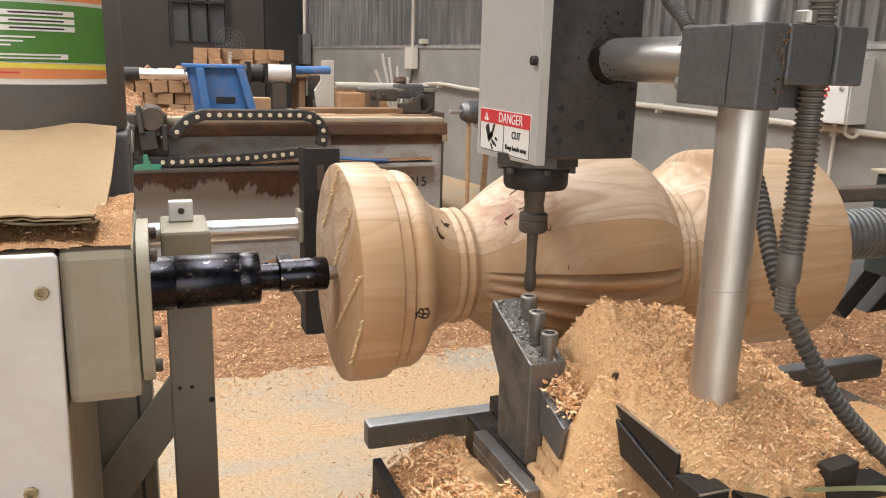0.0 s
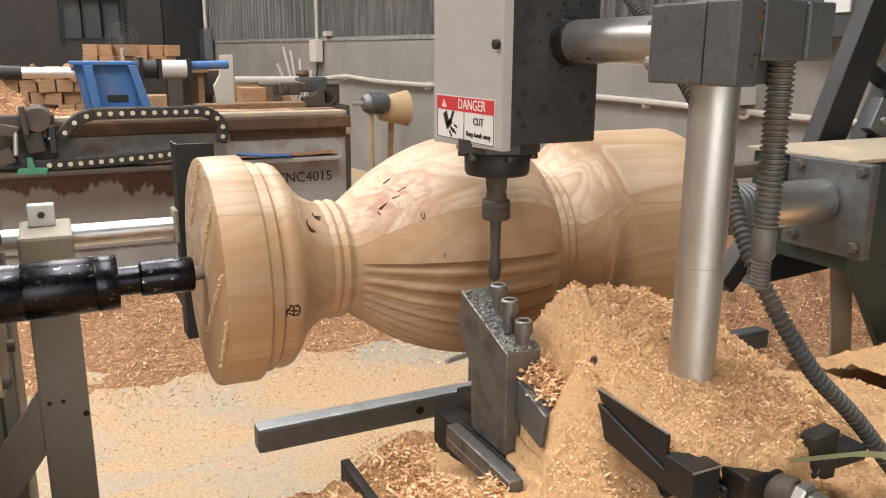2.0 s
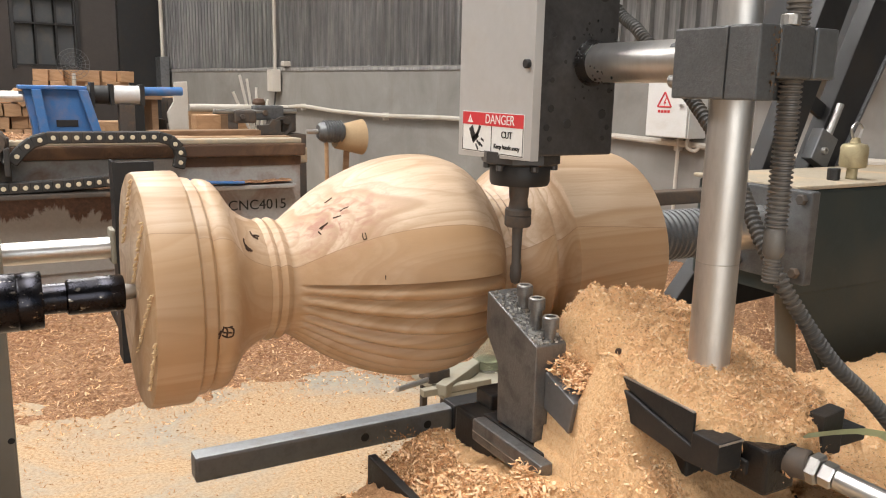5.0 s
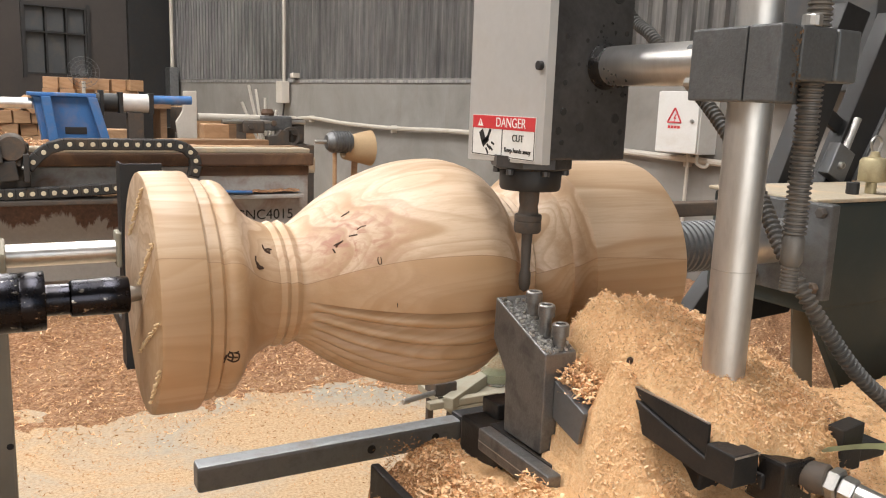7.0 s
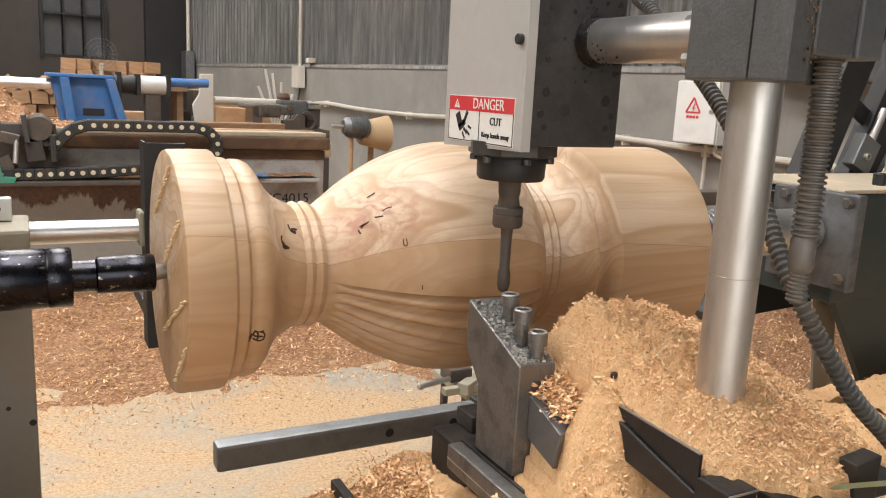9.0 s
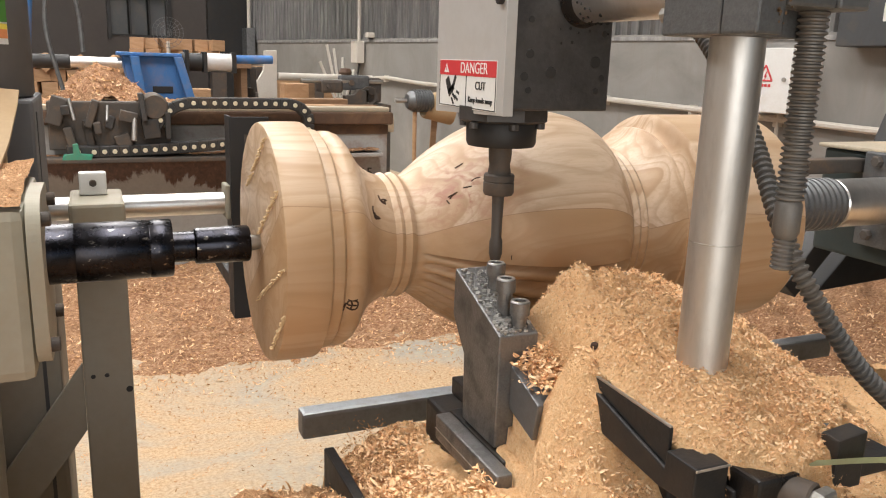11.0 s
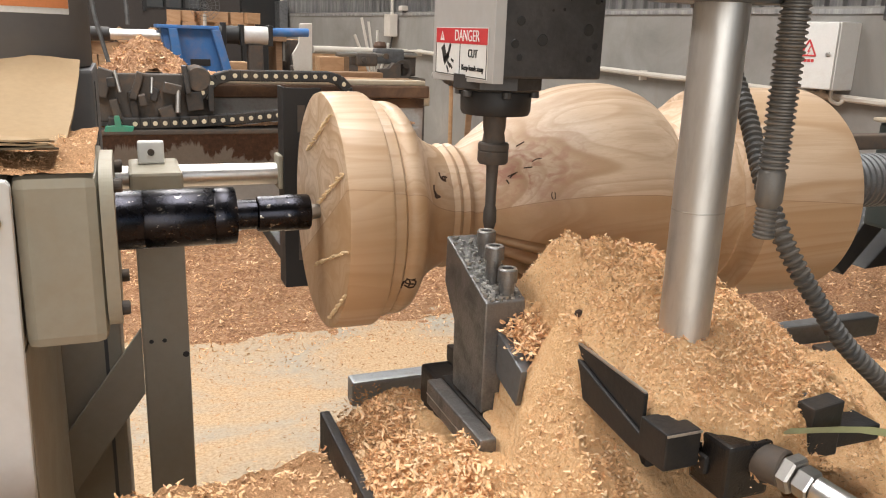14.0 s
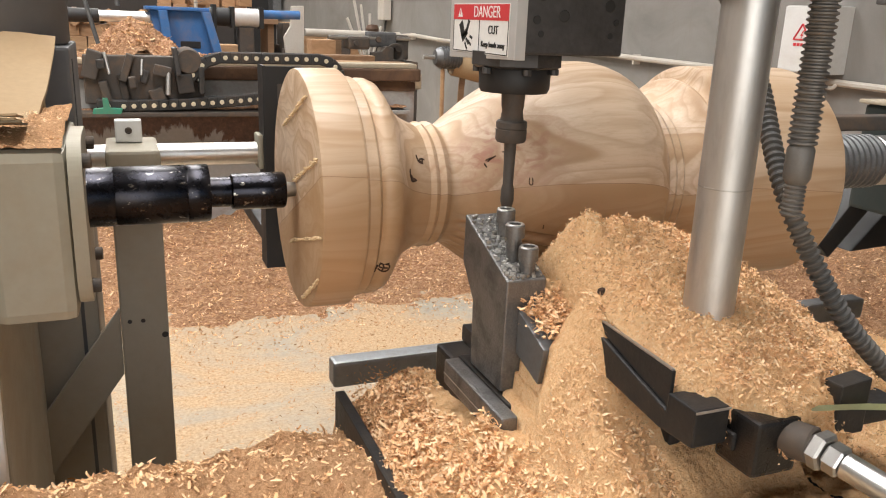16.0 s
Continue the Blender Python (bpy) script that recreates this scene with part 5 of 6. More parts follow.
def rough(x, y, s=1.0, seed=0.0):
    v = Vector((x, y, seed))
    return s * (0.010 * noise.noise(v * 14) + 0.0055 * noise.noise(v * 38) + 0.0038 * noise.noise(v * 95) + 0.0028 * noise.noise(v * 210))


def shavings(name, count, place, size, mats, seed, parent=None, label=""):
    """Curled shavings strewn over a surface, three tones in one mesh."""
    rnd = random.Random(seed)
    verts, faces, tone = [], [], []
    for _ in range(count):
        p = place(rnd)
        if p is None:
            continue
        l, w = (0.35 + 0.9 * rnd.random() ** 1.6) * size, rnd.uniform(0.12, 0.34) * size
        yaw, tilt, curl = rnd.uniform(0, 6.28), rnd.gauss(0, 0.4), rnd.uniform(-0.9, 1.5)
        m = Matrix.Translation(p) @ Euler((rnd.gauss(0, 0.5), tilt, yaw)).to_matrix().to_4x4()
        base = len(verts)
        for k in range(4):
            f = k / 3 - 0.5
            zc = curl * l * (f * f - 0.1)
            wk = w * (1.0 if k in (1, 2) else 0.6)
            verts += [tuple(m @ Vector((f * l, -wk / 2, zc))), tuple(m @ Vector((f * l, wk / 2, zc + 0.12 * w)))]
        t = rnd.choices(range(len(mats)), weights=[3, 2, 2][:len(mats)])[0]
        for k in range(3):
            a = base + 2 * k
            faces.append((a, a + 2, a + 3, a + 1))
            tone.append(t)
    me = bpy.data.meshes.new(name)
    me.from_pydata(verts, [], faces)
    for mm in mats:
        me.materials.append(M[mm])
    me.polygons.foreach_set("material_index", tone)
    ob = new(name, me)
    if parent is not None:
        ob.parent = parent
    return tagged(ob, label, kind="stuff") if label else tagged(ob, kind="stuff")


def smooth01(a, b, x):
    t = min(1.0, max(0.0, (x - a) / (b - a)))
    return t * t * (3 - 2 * t)


def dust_edge(x):
    """How far the heap spills over the tray's near side."""
    ragged = 0.006 * noise.noise(Vector((x * 60, 0, 0))) + 0.004 * noise.noise(Vector((x * 150, 4, 0)))
    return -0.566 - 0.032 * smooth01(0.519, 0.530, x) - 0.040 * smooth01(0.550, 0.585, x) + 0.05 * smooth01(0.65, 0.72, x) + ragged


def upper_heap(x, y):
    """Dust heaped in the tray round the column's foot."""
    crest = 1.072 - 0.9 * max(0.0, 0.565 - x) ** 1.1 - 0.26 * max(0.0, x - 0.64) - 0.30 * max(0.0, -(y + 0.38)) - 0.9 * max(0.0, y + 0.31)
    crest += 0.010 * math.exp(-(((x - 0.60) / 0.05) ** 2 + ((y + 0.34) / 0.06) ** 2))
    left = smooth01(0.488, 0.535, x) if y > -0.425 else smooth01(0.494, 0.509, x)
    crest = 0.90 + (crest - 0.90) * left
    crest -= 0.25 * max(0.0, x - 0.70)
    crest -= 0.35 * max(0.0, -(y + 0.60)) + 2.4 * max(0.0, dust_edge(x) + 0.013 - y)
    v = Vector((x, y, 2.0))
    lump = 0.013 * abs(noise.noise(v * 24)) + 0.010 * abs(noise.noise(v * 60))
    return crest + rough(x, y, 1.15) + lump * (0.45 + 0.55 * smooth01(0.53, 0.60, x)) - 0.006


def lower_heap(x, y):
    """Dust over the slide left of the tray, running down from the tray's lip."""
    low = 0.788 + 0.06 * smooth01(0.34, 0.45, x) + 0.014 * math.exp(-(((x - 0.40) / 0.06) ** 2 + ((y + 0.15) / 0.05) ** 2)) - 0.09 * smooth01(0.338, 0.308, x)
    low += 0.02 * smooth01(-0.35, -0.5, y) * smooth01(0.33, 0.42, x)
    low += 0.012 * smooth01(0.43, 0.37, x)
    low -= 0.032 * smooth01(-0.32, -0.17, y)
    slope = 1.034 - 1.75 * max(0.0, 0.518 - x) - 0.75 * max(0.0, -0.43 - y) - 0.5 * max(0.0, y + 0.37) - 2.0 * max(0.0, y + 0.27)
    clump = 0.012 * math.exp(-(((x - 0.512) / 0.035) ** 2 + ((y + 0.385) / 0.03) ** 2))
    if y > -0.35 and x < 0.506:
        slope = 0.0
    gap = 0.06 * smooth01(-0.45, -0.50, y) * smooth01(0.49, 0.515, x)
    k = 0.02
    z = max(low, slope + clump - gap) + k * math.exp(-abs(low - slope) / k) * 0.3
    if x < 0.474 and y > -0.43:
        z = min(z, 0.895)
    if 0.480 < x < 0.53 and -0.41 < y < -0.352:
        z = 0.992 + 0.35 * (y + 0.352) + 0.25 * (x - 0.48)
    elif 0.470 < x <= 0.480 and y > -0.42:
        z = min(z, 0.915)
    if 0.425 < x < 0.460 and -0.452 < y < -0.225:
        z = min(z, 0.876)
    v = Vector((x, y, 5.0))
    return z + rough(x, y, 0.9, 3.0) + (0.016 * abs(noise.noise(v * 26)) + 0.009 * abs(noise.noise(v * 65))) * smooth01(0.44, 0.40, x) - 0.004


def carriage_dust():
    a = field("sawdust_heap", 0.490, 0.80, -0.650, -0.215, 170, 230, upper_heap, "dust", lambda x, y: y > dust_edge(x) and not (x < 0.506 and y > -0.36) and not (x < 0.5185 and y < -0.442))
    tagged(a, "heap of golden sawdust piled in the tray round the column", "sawdust", kind="stuff")
    def strewn(r):
        x, y = 0.516 + 0.27 * r.random() ** 0.85, r.uniform(-0.645, -0.22)
        return None if y < dust_edge(x) - 0.004 else Vector((x, y, upper_heap(x, y) + 0.001))
    sa = shavings("loose_chips", 15000, strewn, 0.0050, ("shav3", "shav", "shav2"), 11, None, "fine shavings strewn over the sawdust heap")
    def matted(r):
        x, y = r.uniform(0.545, 0.79), r.uniform(-0.645, -0.22)
        if y < dust_edge(x) - 0.006 or r.random() > 0.25 + smooth01(0.0, 0.25, noise.noise(Vector((x, y, 6)) * 16)):
            return None
        return Vector((x, y, upper_heap(x, y) + r.uniform(0.0, 0.004)))
    sg = shavings("matted_shreds", 12000, matted, 0.0072, ("shav", "shav3", "shav2"), 17, None, "matted wood fibres lying over the sawdust heap")
    b = field("sawdust_drift", 0.302, 0.70, -0.66, -0.105, 240, 320, lower_heap, "dust")
    tagged(b, "drift of coarse sawdust over the cross slide", "sawdust", kind="stuff")
    sb = shavings("loose_chips", 10000, lambda r: (lambda x, y: None if 0.42 < x < 0.51 and -0.445 < y < -0.18 else Vector((x, y, lower_heap(x, y) + 0.0015)))(r.uniform(0.305, 0.55), r.uniform(-0.65, -0.11)), 0.0082, ("shav3", "shav", "shav2"), 12, None, "coarse shavings strewn over the sawdust drift")
    sc = shavings("coarse_shreds", 750, lambda r: (lambda x, y: Vector((x, y, 0.996 + 0.35 * (y + 0.352) + 0.25 * (x - 0.48) + r.uniform(0, 0.010))))(r.gauss(0.500, 0.012), r.uniform(-0.412, -0.352)), 0.0095, ("shav2", "shav", "shav3"), 14, None, "reddish shreds clumped on the tool shank")
    sd = shavings("coarse_shreds", 2600, lambda r: (lambda x, y: Vector((x, y, lower_heap(x, y) + r.uniform(0, 0.006))))(r.uniform(0.315, 0.43), r.uniform(-0.60, -0.12)), 0.0110, ("shav", "shav2", "shav3"), 15, None, "curled shreds over the sawdust drift")
    sf = shavings("brown_chips", 4200, lambda r: (lambda x, y: None if x > 0.425 or x < 0.312 else Vector((x, y, lower_heap(x, y) + 0.002)))(r.gauss(0.375, 0.03), r.gauss(-0.19, 0.05)), 0.0062, ("shav2", "shav4", "shav2"), 16, None, "red-brown chips dusted over the drift")
    def curls(r):
        x, y = r.uniform(0.312, 0.435), r.uniform(-0.63, -0.13)
        if r.random() > smooth01(-0.15, 0.25, noise.noise(Vector((x, y, 1)) * 18)):
            return None
        return Vector((x, y, lower_heap(x, y) + r.uniform(0.001, 0.009)))
    sh = shavings("coarse_curls", 4200, curls, 0.0130, ("shav3", "shav", "shav2"), 18, None, "coarse curled chips heaped on the drift")
    def side(x, y):
        return 0.862 + 0.05 * math.exp(-(((x - 0.98) / 0.10) ** 2 + ((y + 0.42) / 0.12) ** 2)) - 0.10 * smooth01(-0.24, -0.17, y) - 0.08 * smooth01(1.06, 1.14, x) + rough(x, y, 1.3, 30.0)
    e = field("sawdust_drift", 0.70, 1.14, -0.64, -0.17, 200, 200, side, "dust")
    tagged(e, "drift of shredded sawdust beside the tray", "sawdust", kind="stuff")
    se = shavings("loose_chips", 4200, lambda r: (lambda x, y: Vector((x, y, side(x, y) + 0.0015)))(r.uniform(0.72, 1.12), r.uniform(-0.63, -0.2)), 0.0065, ("shav3", "shav", "shav2"), 13, None, "shredded fibres on the sawdust beside the tray")
    n = part("bark_nub", lathe([(0, -0.004), (0.005, 0), (0.004, 0.004), (0, 0.006)], 7, "z", (0.532, -0.422, upper_heap(0.532, -0.422))), "knot")
    tagged(n, "small dark wood nub stuck in the sawdust", "wood chip")
    return [a, sa, b, sb, e, se, n, sc, sd, sf, sg, sh]


moving_dust = carriage_dust()

# ---- tailstock ----
def tailstock():
    t = empty("lathe_tailstock", (0, 0, 0), "dark green-black tailstock with a bright quill", "lathe tailstock")
    z = AXIS + 0.01
    part("body", box(1.345, 2.25, -0.060, 0.22, 0.92, 1.153, 0.008), "darkgreen", t, "dark green painted steel box")
    part("gusset", prism([(1.36, 0.93), (2.25, 0.93), (2.25, 0.55), (1.62, 0.55)], -0.058, -0.04, "y", 0.002), "darkgreen", t)
    part("top_plate", box(1.335, 2.26, -0.064, 0.23, 1.154, 1.163, 0.003), "dustytop", t, "dust-covered top plate")
    part("flange", box(1.320, 1.345, -0.110, 0.095, z - 0.110, z + 0.088, 0.004), "clamp", t, "grey bolted flange plate")
    for y in (-0.09, 0.06):
        for dz in (-0.085, 0.07):
            bolt_head((1.318, y, z + dz), (-1, 0, 0), 0.012, 0.012, "dirty", t, socket=False)
    part("quill", rod((1.12, 0, z), (1.32, 0, z), 0.047, 36), "chrome", t, "scuffed bright quill", smooth=True)
    prof = [(0, 0.93), (0.044, 0.93), (0.046, 0.935), (0.046, 0.975)]
    x = 0.98
    while x < 1.115:
        prof += [(0.046, x), (0.0505, x + 0.003), (0.0505, x + 0.008), (0.046, x + 0.011)]
        x += 0.014
    prof += [(0.046, 1.121), (0, 1.121)]
    part("ring_nut", lathe(prof, 36, "x", (0, 0, z)), "clamp", t, "ribbed steel ring nut", smooth=True)
    part("live_centre", lathe([(0, 0.868), (0.030, 0.869), (0.032, 0.93), (0, 0.93)], 28, "x", (0, 0, z)), "black", t, smooth=True)
    part("lug", prism([(0.93, 1.13), (0.93, 1.165), (1.0, 1.175), (1.05, 1.145), (1.05, 1.13)], 0.10, 0.15, "y", 0.004), "cream", t)
    part("lug_pin", rod((0.86, 0.125, 1.135), (0.94, 0.125, 1.135), 0.016, 14), "cream", t, smooth=True)
    part("lug_arm", box(1.04, 1.35, 0.105, 0.145, 1.11, 1.14, 0.004), "dirty", t)
    # oil cup and knob on top
    part("oil_cup", lathe([(0, 1.163), (0.012, 1.163), (0.012, 1.188), (0.028, 1.191), (0.030, 1.196), (0.030, 1.236), (0.026, 1.243), (0.012, 1.246), (0.008, 1.258), (0, 1.259)], 24, "z", (1.60, 0.0, 0)), "brass", t, "cloudy brass oil cup", smooth=True)
    part("oil_ring", tube_path([(1.588, 0.0, 1.258), (1.582, 0.0, 1.28), (1.60, 0.0, 1.292), (1.618, 0.0, 1.28), (1.612, 0.0, 1.258)], 0.003, 6), "steel", t)
    part("knob", rod((1.535, 0.0, 1.163), (1.535, 0.0, 1.190), 0.014, 16), "black", t)
    # legs
    for x0, x1 in ((1.47, 1.62), (1.80, 1.66)):
        b = rod((x0, 0.05, 0.95), (x1, 0.05, 0.0), 0.03, 4)
        part("leg", b, "greybeige", t)
    part("foot_plate", box(1.5, 2.2, -0.05, 0.2, 0.0, 0.02, 0.003), "greybeige", t)
    # two black struts that lean up and back
    a = empty("arm_frame", (0, 0, 0), "black steel arms leaning over the tailstock", "machine arm")
    part("arm", prism([(1.345, 0.81), (1.385, 0.775), (1.747, 1.16), (1.93, 1.61), (1.83, 1.63), (1.63, 1.14)], 0.28, 0.33, "y", 0.004), "black", a, "black painted bent arm")
    part("arm", prism([(1.455, 0.785), (1.74, 0.80), (1.94, 1.156), (2.18, 1.60), (2.03, 1.62), (1.82, 1.15)], 0.28, 0.33, "y", 0.004), "black", a, "black painted bent arm")
    part("arm_edge", prism([(1.935, 1.16), (1.945, 1.16), (2.185, 1.60), (2.175, 1.60)], 0.27, 0.28, "y", 0.001), "clamp", a)
    part("tie_block", box(1.78, 1.86, 0.221, 0.283, 1.02, 1.10, 0.004), "black", a)
    part("link", prism([(1.80, 1.33), (1.98, 1.24), (2.0, 1.275), (1.82, 1.365)], 0.30, 0.315, "y", 0.002), "black", a)
    s = part("bracket", box(1.80, 1.875, 0.245, 0.28, 1.165, 1.255, 0.004, rot=Matrix.Rotation(radians(25), 4, "Y")), "plate", a, "grey bolted bracket")
    part("pin", rod((1.855, 0.255, 1.24), (1.895, 0.255, 1.33), 0.010, 12), "steel", s)
    bolt_head((1.83, 0.245, 1.205), (0, -1, 0), 0.010, 0.01, "steel", s)


tailstock()


# ---- the second lathe behind ----
def second_lathe():
    m = empty("second_lathe", (0, 0, 0), "long second lathe with a rust-stained bed and blue tailstock", "lathe")
    part("bed_side", box(-3.2, 1.50, 3.60, 3.66, 0.06, 0.92, 0.01), "bedgrey", m, "pale grey bed side, rust-stained")
    part("bed_core", box(-3.2, 1.50, 3.66, 4.9, 0.06, 0.86, 0.01), "bedgrey", m)
    part("front_rail", box(-3.2, 1.52, 3.55, 3.72, 0.925, 1.0, 0.012), "rust", m, "rusty front rail")
    part("rail_cap", box(-3.2, 1.50, 3.57, 3.70, 1.0, 1.028, 0.008), "dustytop", m)
    part("chain_ledge", box(-3.2, 0.78, 3.40, 3.60, 0.74, 0.765, 0.006), "dirty", m)
    part("far_ledge", box(0.782, 1.44, 3.50, 3.60, 0.735, 0.76, 0.006), "bedgrey", m)
    part("blue_pipe", tube_path([(0.80, 3.49, 0.80), (0.95, 3.48, 0.785), (1.12, 3.49, 0.778)], 0.009, 8), "blue", m, "blue air pipe lying on the ledge", smooth=True)
    part("rust_edge", box(0.79, 1.50, 3.594, 3.5985, 0.865, 0.92), "rust", m)
    part("drip_channel", box(-3.2, 0.78, 3.585, 3.60, 0.30, 0.735, 0.004), "rustrun", m, "grey panel with rust run down it")
    part("table", box(-3.2, 1.60, 3.75, 4.9, 0.86, 0.96, 0.012), "dustytop", m, "cluttered dusty table top")
    for x in (-2.6, -0.8, 1.2):
        part("foot", box(x, x + 0.25, 3.7, 4.8, 0.0, 0.06, 0.01), "dirty", m)
    name = Matrix.Translation((1.225, 3.5965, 0.625)) @ Matrix(((1, 0, 0, 0), (0, 0, -1, 0), (0, 1, 0, 0), (0, 0, 0, 1)))
    text_part("bed_lettering", "CNC4015", 0.086, "ink", m, name, "black stencilled lettering", 0.001)
    part("green_clip", prism([(-0.33, 0.755), (-0.19, 0.755), (-0.18, 0.785), (-0.24, 0.79), (-0.25, 0.84), (-0.275, 0.84), (-0.275, 0.79), (-0.32, 0.785)], 3.40, 3.45, "y", 0.004), "green", m, "green plastic clip")
    # blue tailstock bracket
    b = part("blue_bracket", prism([(0.03, 1.285), (0.385, 1.285), (0.46, 1.02), (0.46, 0.96), (0.075, 0.96), (0.075, 1.02)], 4.66, 4.98, "y", 0.008), "blue", m, "blue painted tailstock bracket")
    part("top_lip", box(0.0, 0.40, 4.60, 5.0, 1.285, 1.308, 0.006), "blue", b)
    for x0, x1 in ((0.075, 0.085), (0.345, 0.40)):
        part("rib", prism([(x0, 1.284), (x0 + 0.055, 1.284), (x1 + 0.085, 0.962), (x1 + 0.03, 0.962)], 4.56, 4.66, "y", 0.005), "blue", b)
    # The pocket is a raised block whose black colour stands for shade.
    part("pocket", box(0.21, 0.34, 4.652, 4.662, 1.045, 1.09, 0.004), "black", b)
    part("far_rod", rod((-0.9, 4.68, 1.235), (0.03, 4.68, 1.235), 0.035, 20), "chrome", m, smooth=True)
    part("rod_sleeve", rod((-0.52, 4.68, 1.235), (-0.28, 4.68, 1.235), 0.045, 20), "black", m, smooth=True)
    part("coupling", rod((0.40, 4.72, 1.255), (0.545, 4.72, 1.255), 0.062, 18), "black", m, smooth=True)
    part("flange_plate", box(0.425, 0.45, 4.64, 4.80, 1.17, 1.335, 0.004), "black", m)
    part("cylinder", rod((0.55, 4.72, 1.255), (0.745, 4.72, 1.255), 0.062, 20), "cylwhite", m, "silver air cylinder", smooth=True)
    part("cylinder_end", box(0.545, 0.57, 4.65, 4.79, 1.185, 1.325, 0.004), "black", m)
    part("cylinder_end", box(0.735, 0.765, 4.65, 4.79, 1.185, 1.325, 0.004), "black", m)
    part("blue_sleeve", rod((0.765, 4.74, 1.28), (1.03, 4.74, 1.285), 0.03, 18), "blue", m, smooth=True)
    part("pedestal", box(0.60, 0.70, 4.68, 4.78, 0.96, 1.19, 0.006), "dirty", m)
    part("end_plate", prism([(1.02, 0.96), (1.155, 0.96), (1.155, 1.355), (1.06, 1.35), (1.05, 1.20), (1.0, 1.12)], 5.18, 5.22, "y", 0.006), "pipe", m, "pale upright end plate")
    part("rear_rod", rod((1.16, 5.2, 1.16), (2.0, 5.4, 1.15), 0.03, 14), "pipe", m, smooth=True)
    # small motors and hardware past the plate
    for k, (x, y, z, sx, sz) in enumerate(((1.60, 5.3, 1.09, 0.09, 0.05), (1.80, 5.35, 1.12, 0.13, 0.06), (1.99, 5.4, 1.06, 0.06, 0.10))):
        part("gear_motor", box(x - sx, x + sx, y - 0.1, y + 0.1, z - sz, z + sz, 0.02), "dirty" if k != 1 else "clamp", m)
        part("shaft", rod((x - 0.03, y - 0.12, z), (x - 0.03, y + 0.12, z), sz * 0.4, 14), "dirty", m)
    part("vise_bar", rod((1.35, 5.22, 1.13), (2.05, 5.30, 1.13), 0.018, 12), "steel", m, smooth=True)
    part("hand_wheel", lathe([(0.055, -0.01), (0.075, -0.012), (0.078, 0), (0.075, 0.012), (0.055, 0.01)], 24, "y", (1.90, 5.20, 1.02)), "dirty", m, smooth=True)
    part("vise_jaw", prism([(1.70, 0.95), (1.88, 0.95), (1.88, 1.06), (1.82, 1.075), (1.78, 1.03), (1.70, 1.02)], 5.18, 5.26, "y", 0.006), "dirty", m)
    part("red_cap", lathe([(0, 0), (0.05, 0), (0.055, 0.02), (0.04, 0.05), (0, 0.055)], 16, "z", (1.75, 5.35, 1.181)), "rust", m, smooth=True)
    part("stand", box(1.5, 2.1, 5.2, 5.5, 0.0, 0.95, 0.01), "dirty", m)
    return m


def second_carriage():
    m = empty("second_carriage", (0, 0, 0), "grimy cutting carriage of the second lathe under chips", "machine carriage")
    part("carriage_block", box(-0.75, -0.16, 3.62, 4.3, 0.97, 1.02, 0.012), "dirty", m)
    part("carriage_motor", lathe([(0, 0), (0.06, 0), (0.07, 0.02), (0.07, 0.20), (0.05, 0.22), (0, 0.22)], 20, "y", (-0.22, 3.42, 1.03)), "dirty", m, smooth=True)
    rnd = random.Random(5)
    for k in range(17):
        x, z = -0.70 + 0.034 * k + rnd.uniform(-0.02, 0.02), rnd.uniform(0.84, 1.06)
        sx, sz = rnd.uniform(0.012, 0.045), rnd.uniform(0.02, 0.075)
        y = rnd.uniform(3.42, 3.52)
        if k % 4 == 3:
            part("guide_pin", rod((x, y - 0.03, z - sz), (x + rnd.uniform(-0.02, 0.02), y, z + sz), sx * 0.5, 10), "steel", m, smooth=True)
        else:
            part("clamp_piece", box(x - sx, x + sx, y - 0.03, y + 0.08, z - sz, z + sz, 0.006, rot=Matrix.Rotation(rnd.uniform(-0.35, 0.35), 4, "Y")), rnd.choice(("dirty", "chain", "castiron", "dirty")), m)
    part("apron", box(-0.74, -0.14, 3.50, 3.60, 0.80, 1.05, 0.008), "dirty", m)
    part("frame_post", rod((-0.86, 3.75, 1.0), (-0.80, 3.75, 1.62), 0.03, 12), "blue", m, "blue frame post", smooth=True)
    part("frame_hoop", tube_path([(-0.66, 3.7, 1.1), (-0.72, 3.7, 1.4), (-0.70, 3.7, 1.6), (-0.60, 3.7, 1.66), (-0.56, 3.7, 1.5), (-0.55, 3.7, 1.3)], 0.012, 8), "clamp", m, smooth=True)
    return m


def cable_chain(upper):
    c = empty("cable_chain", (0, 0, 0), "black cable drag chain with pale pins", "cable chain")
    path = [(-0.30, 0.80)] + [(-0.25 + k * 0.05, 0.795 + 0.0008 * k * k * 0.2) for k in range(1, 18)]
    top = [(-0.12, 0.93), (-0.07, 0.99), (-0.02, 1.03)] + [(0.05 + 0.055 * k, 1.052) for k in range(11)] + [(0.66, 1.035), (0.705, 0.99), (0.715, 0.94), (0.70, 0.88)]
    for pts in ([top] if upper else [path]):
        for k, ((x0, z0), (x1, z1)) in enumerate(zip(pts, pts[1:])):
            a = math.atan2(z1 - z0, x1 - x0)
            l = math.hypot(x1 - x0, z1 - z0)
            mx, mz = (x0 + x1) / 2, (z0 + z1) / 2
            rot = Matrix.Rotation(-a, 4, "Y")
            lk = part("link", box(mx - l * 0.56, mx + l * 0.56, 3.43, 3.50, mz - 0.030, mz + 0.030, 0.006, rot=rot, seg=1), "chain", c)
            part("pin", rod((mx, 3.424, mz), (mx, 3.431, mz), 0.0125, 10), "pin", lk)
    return c


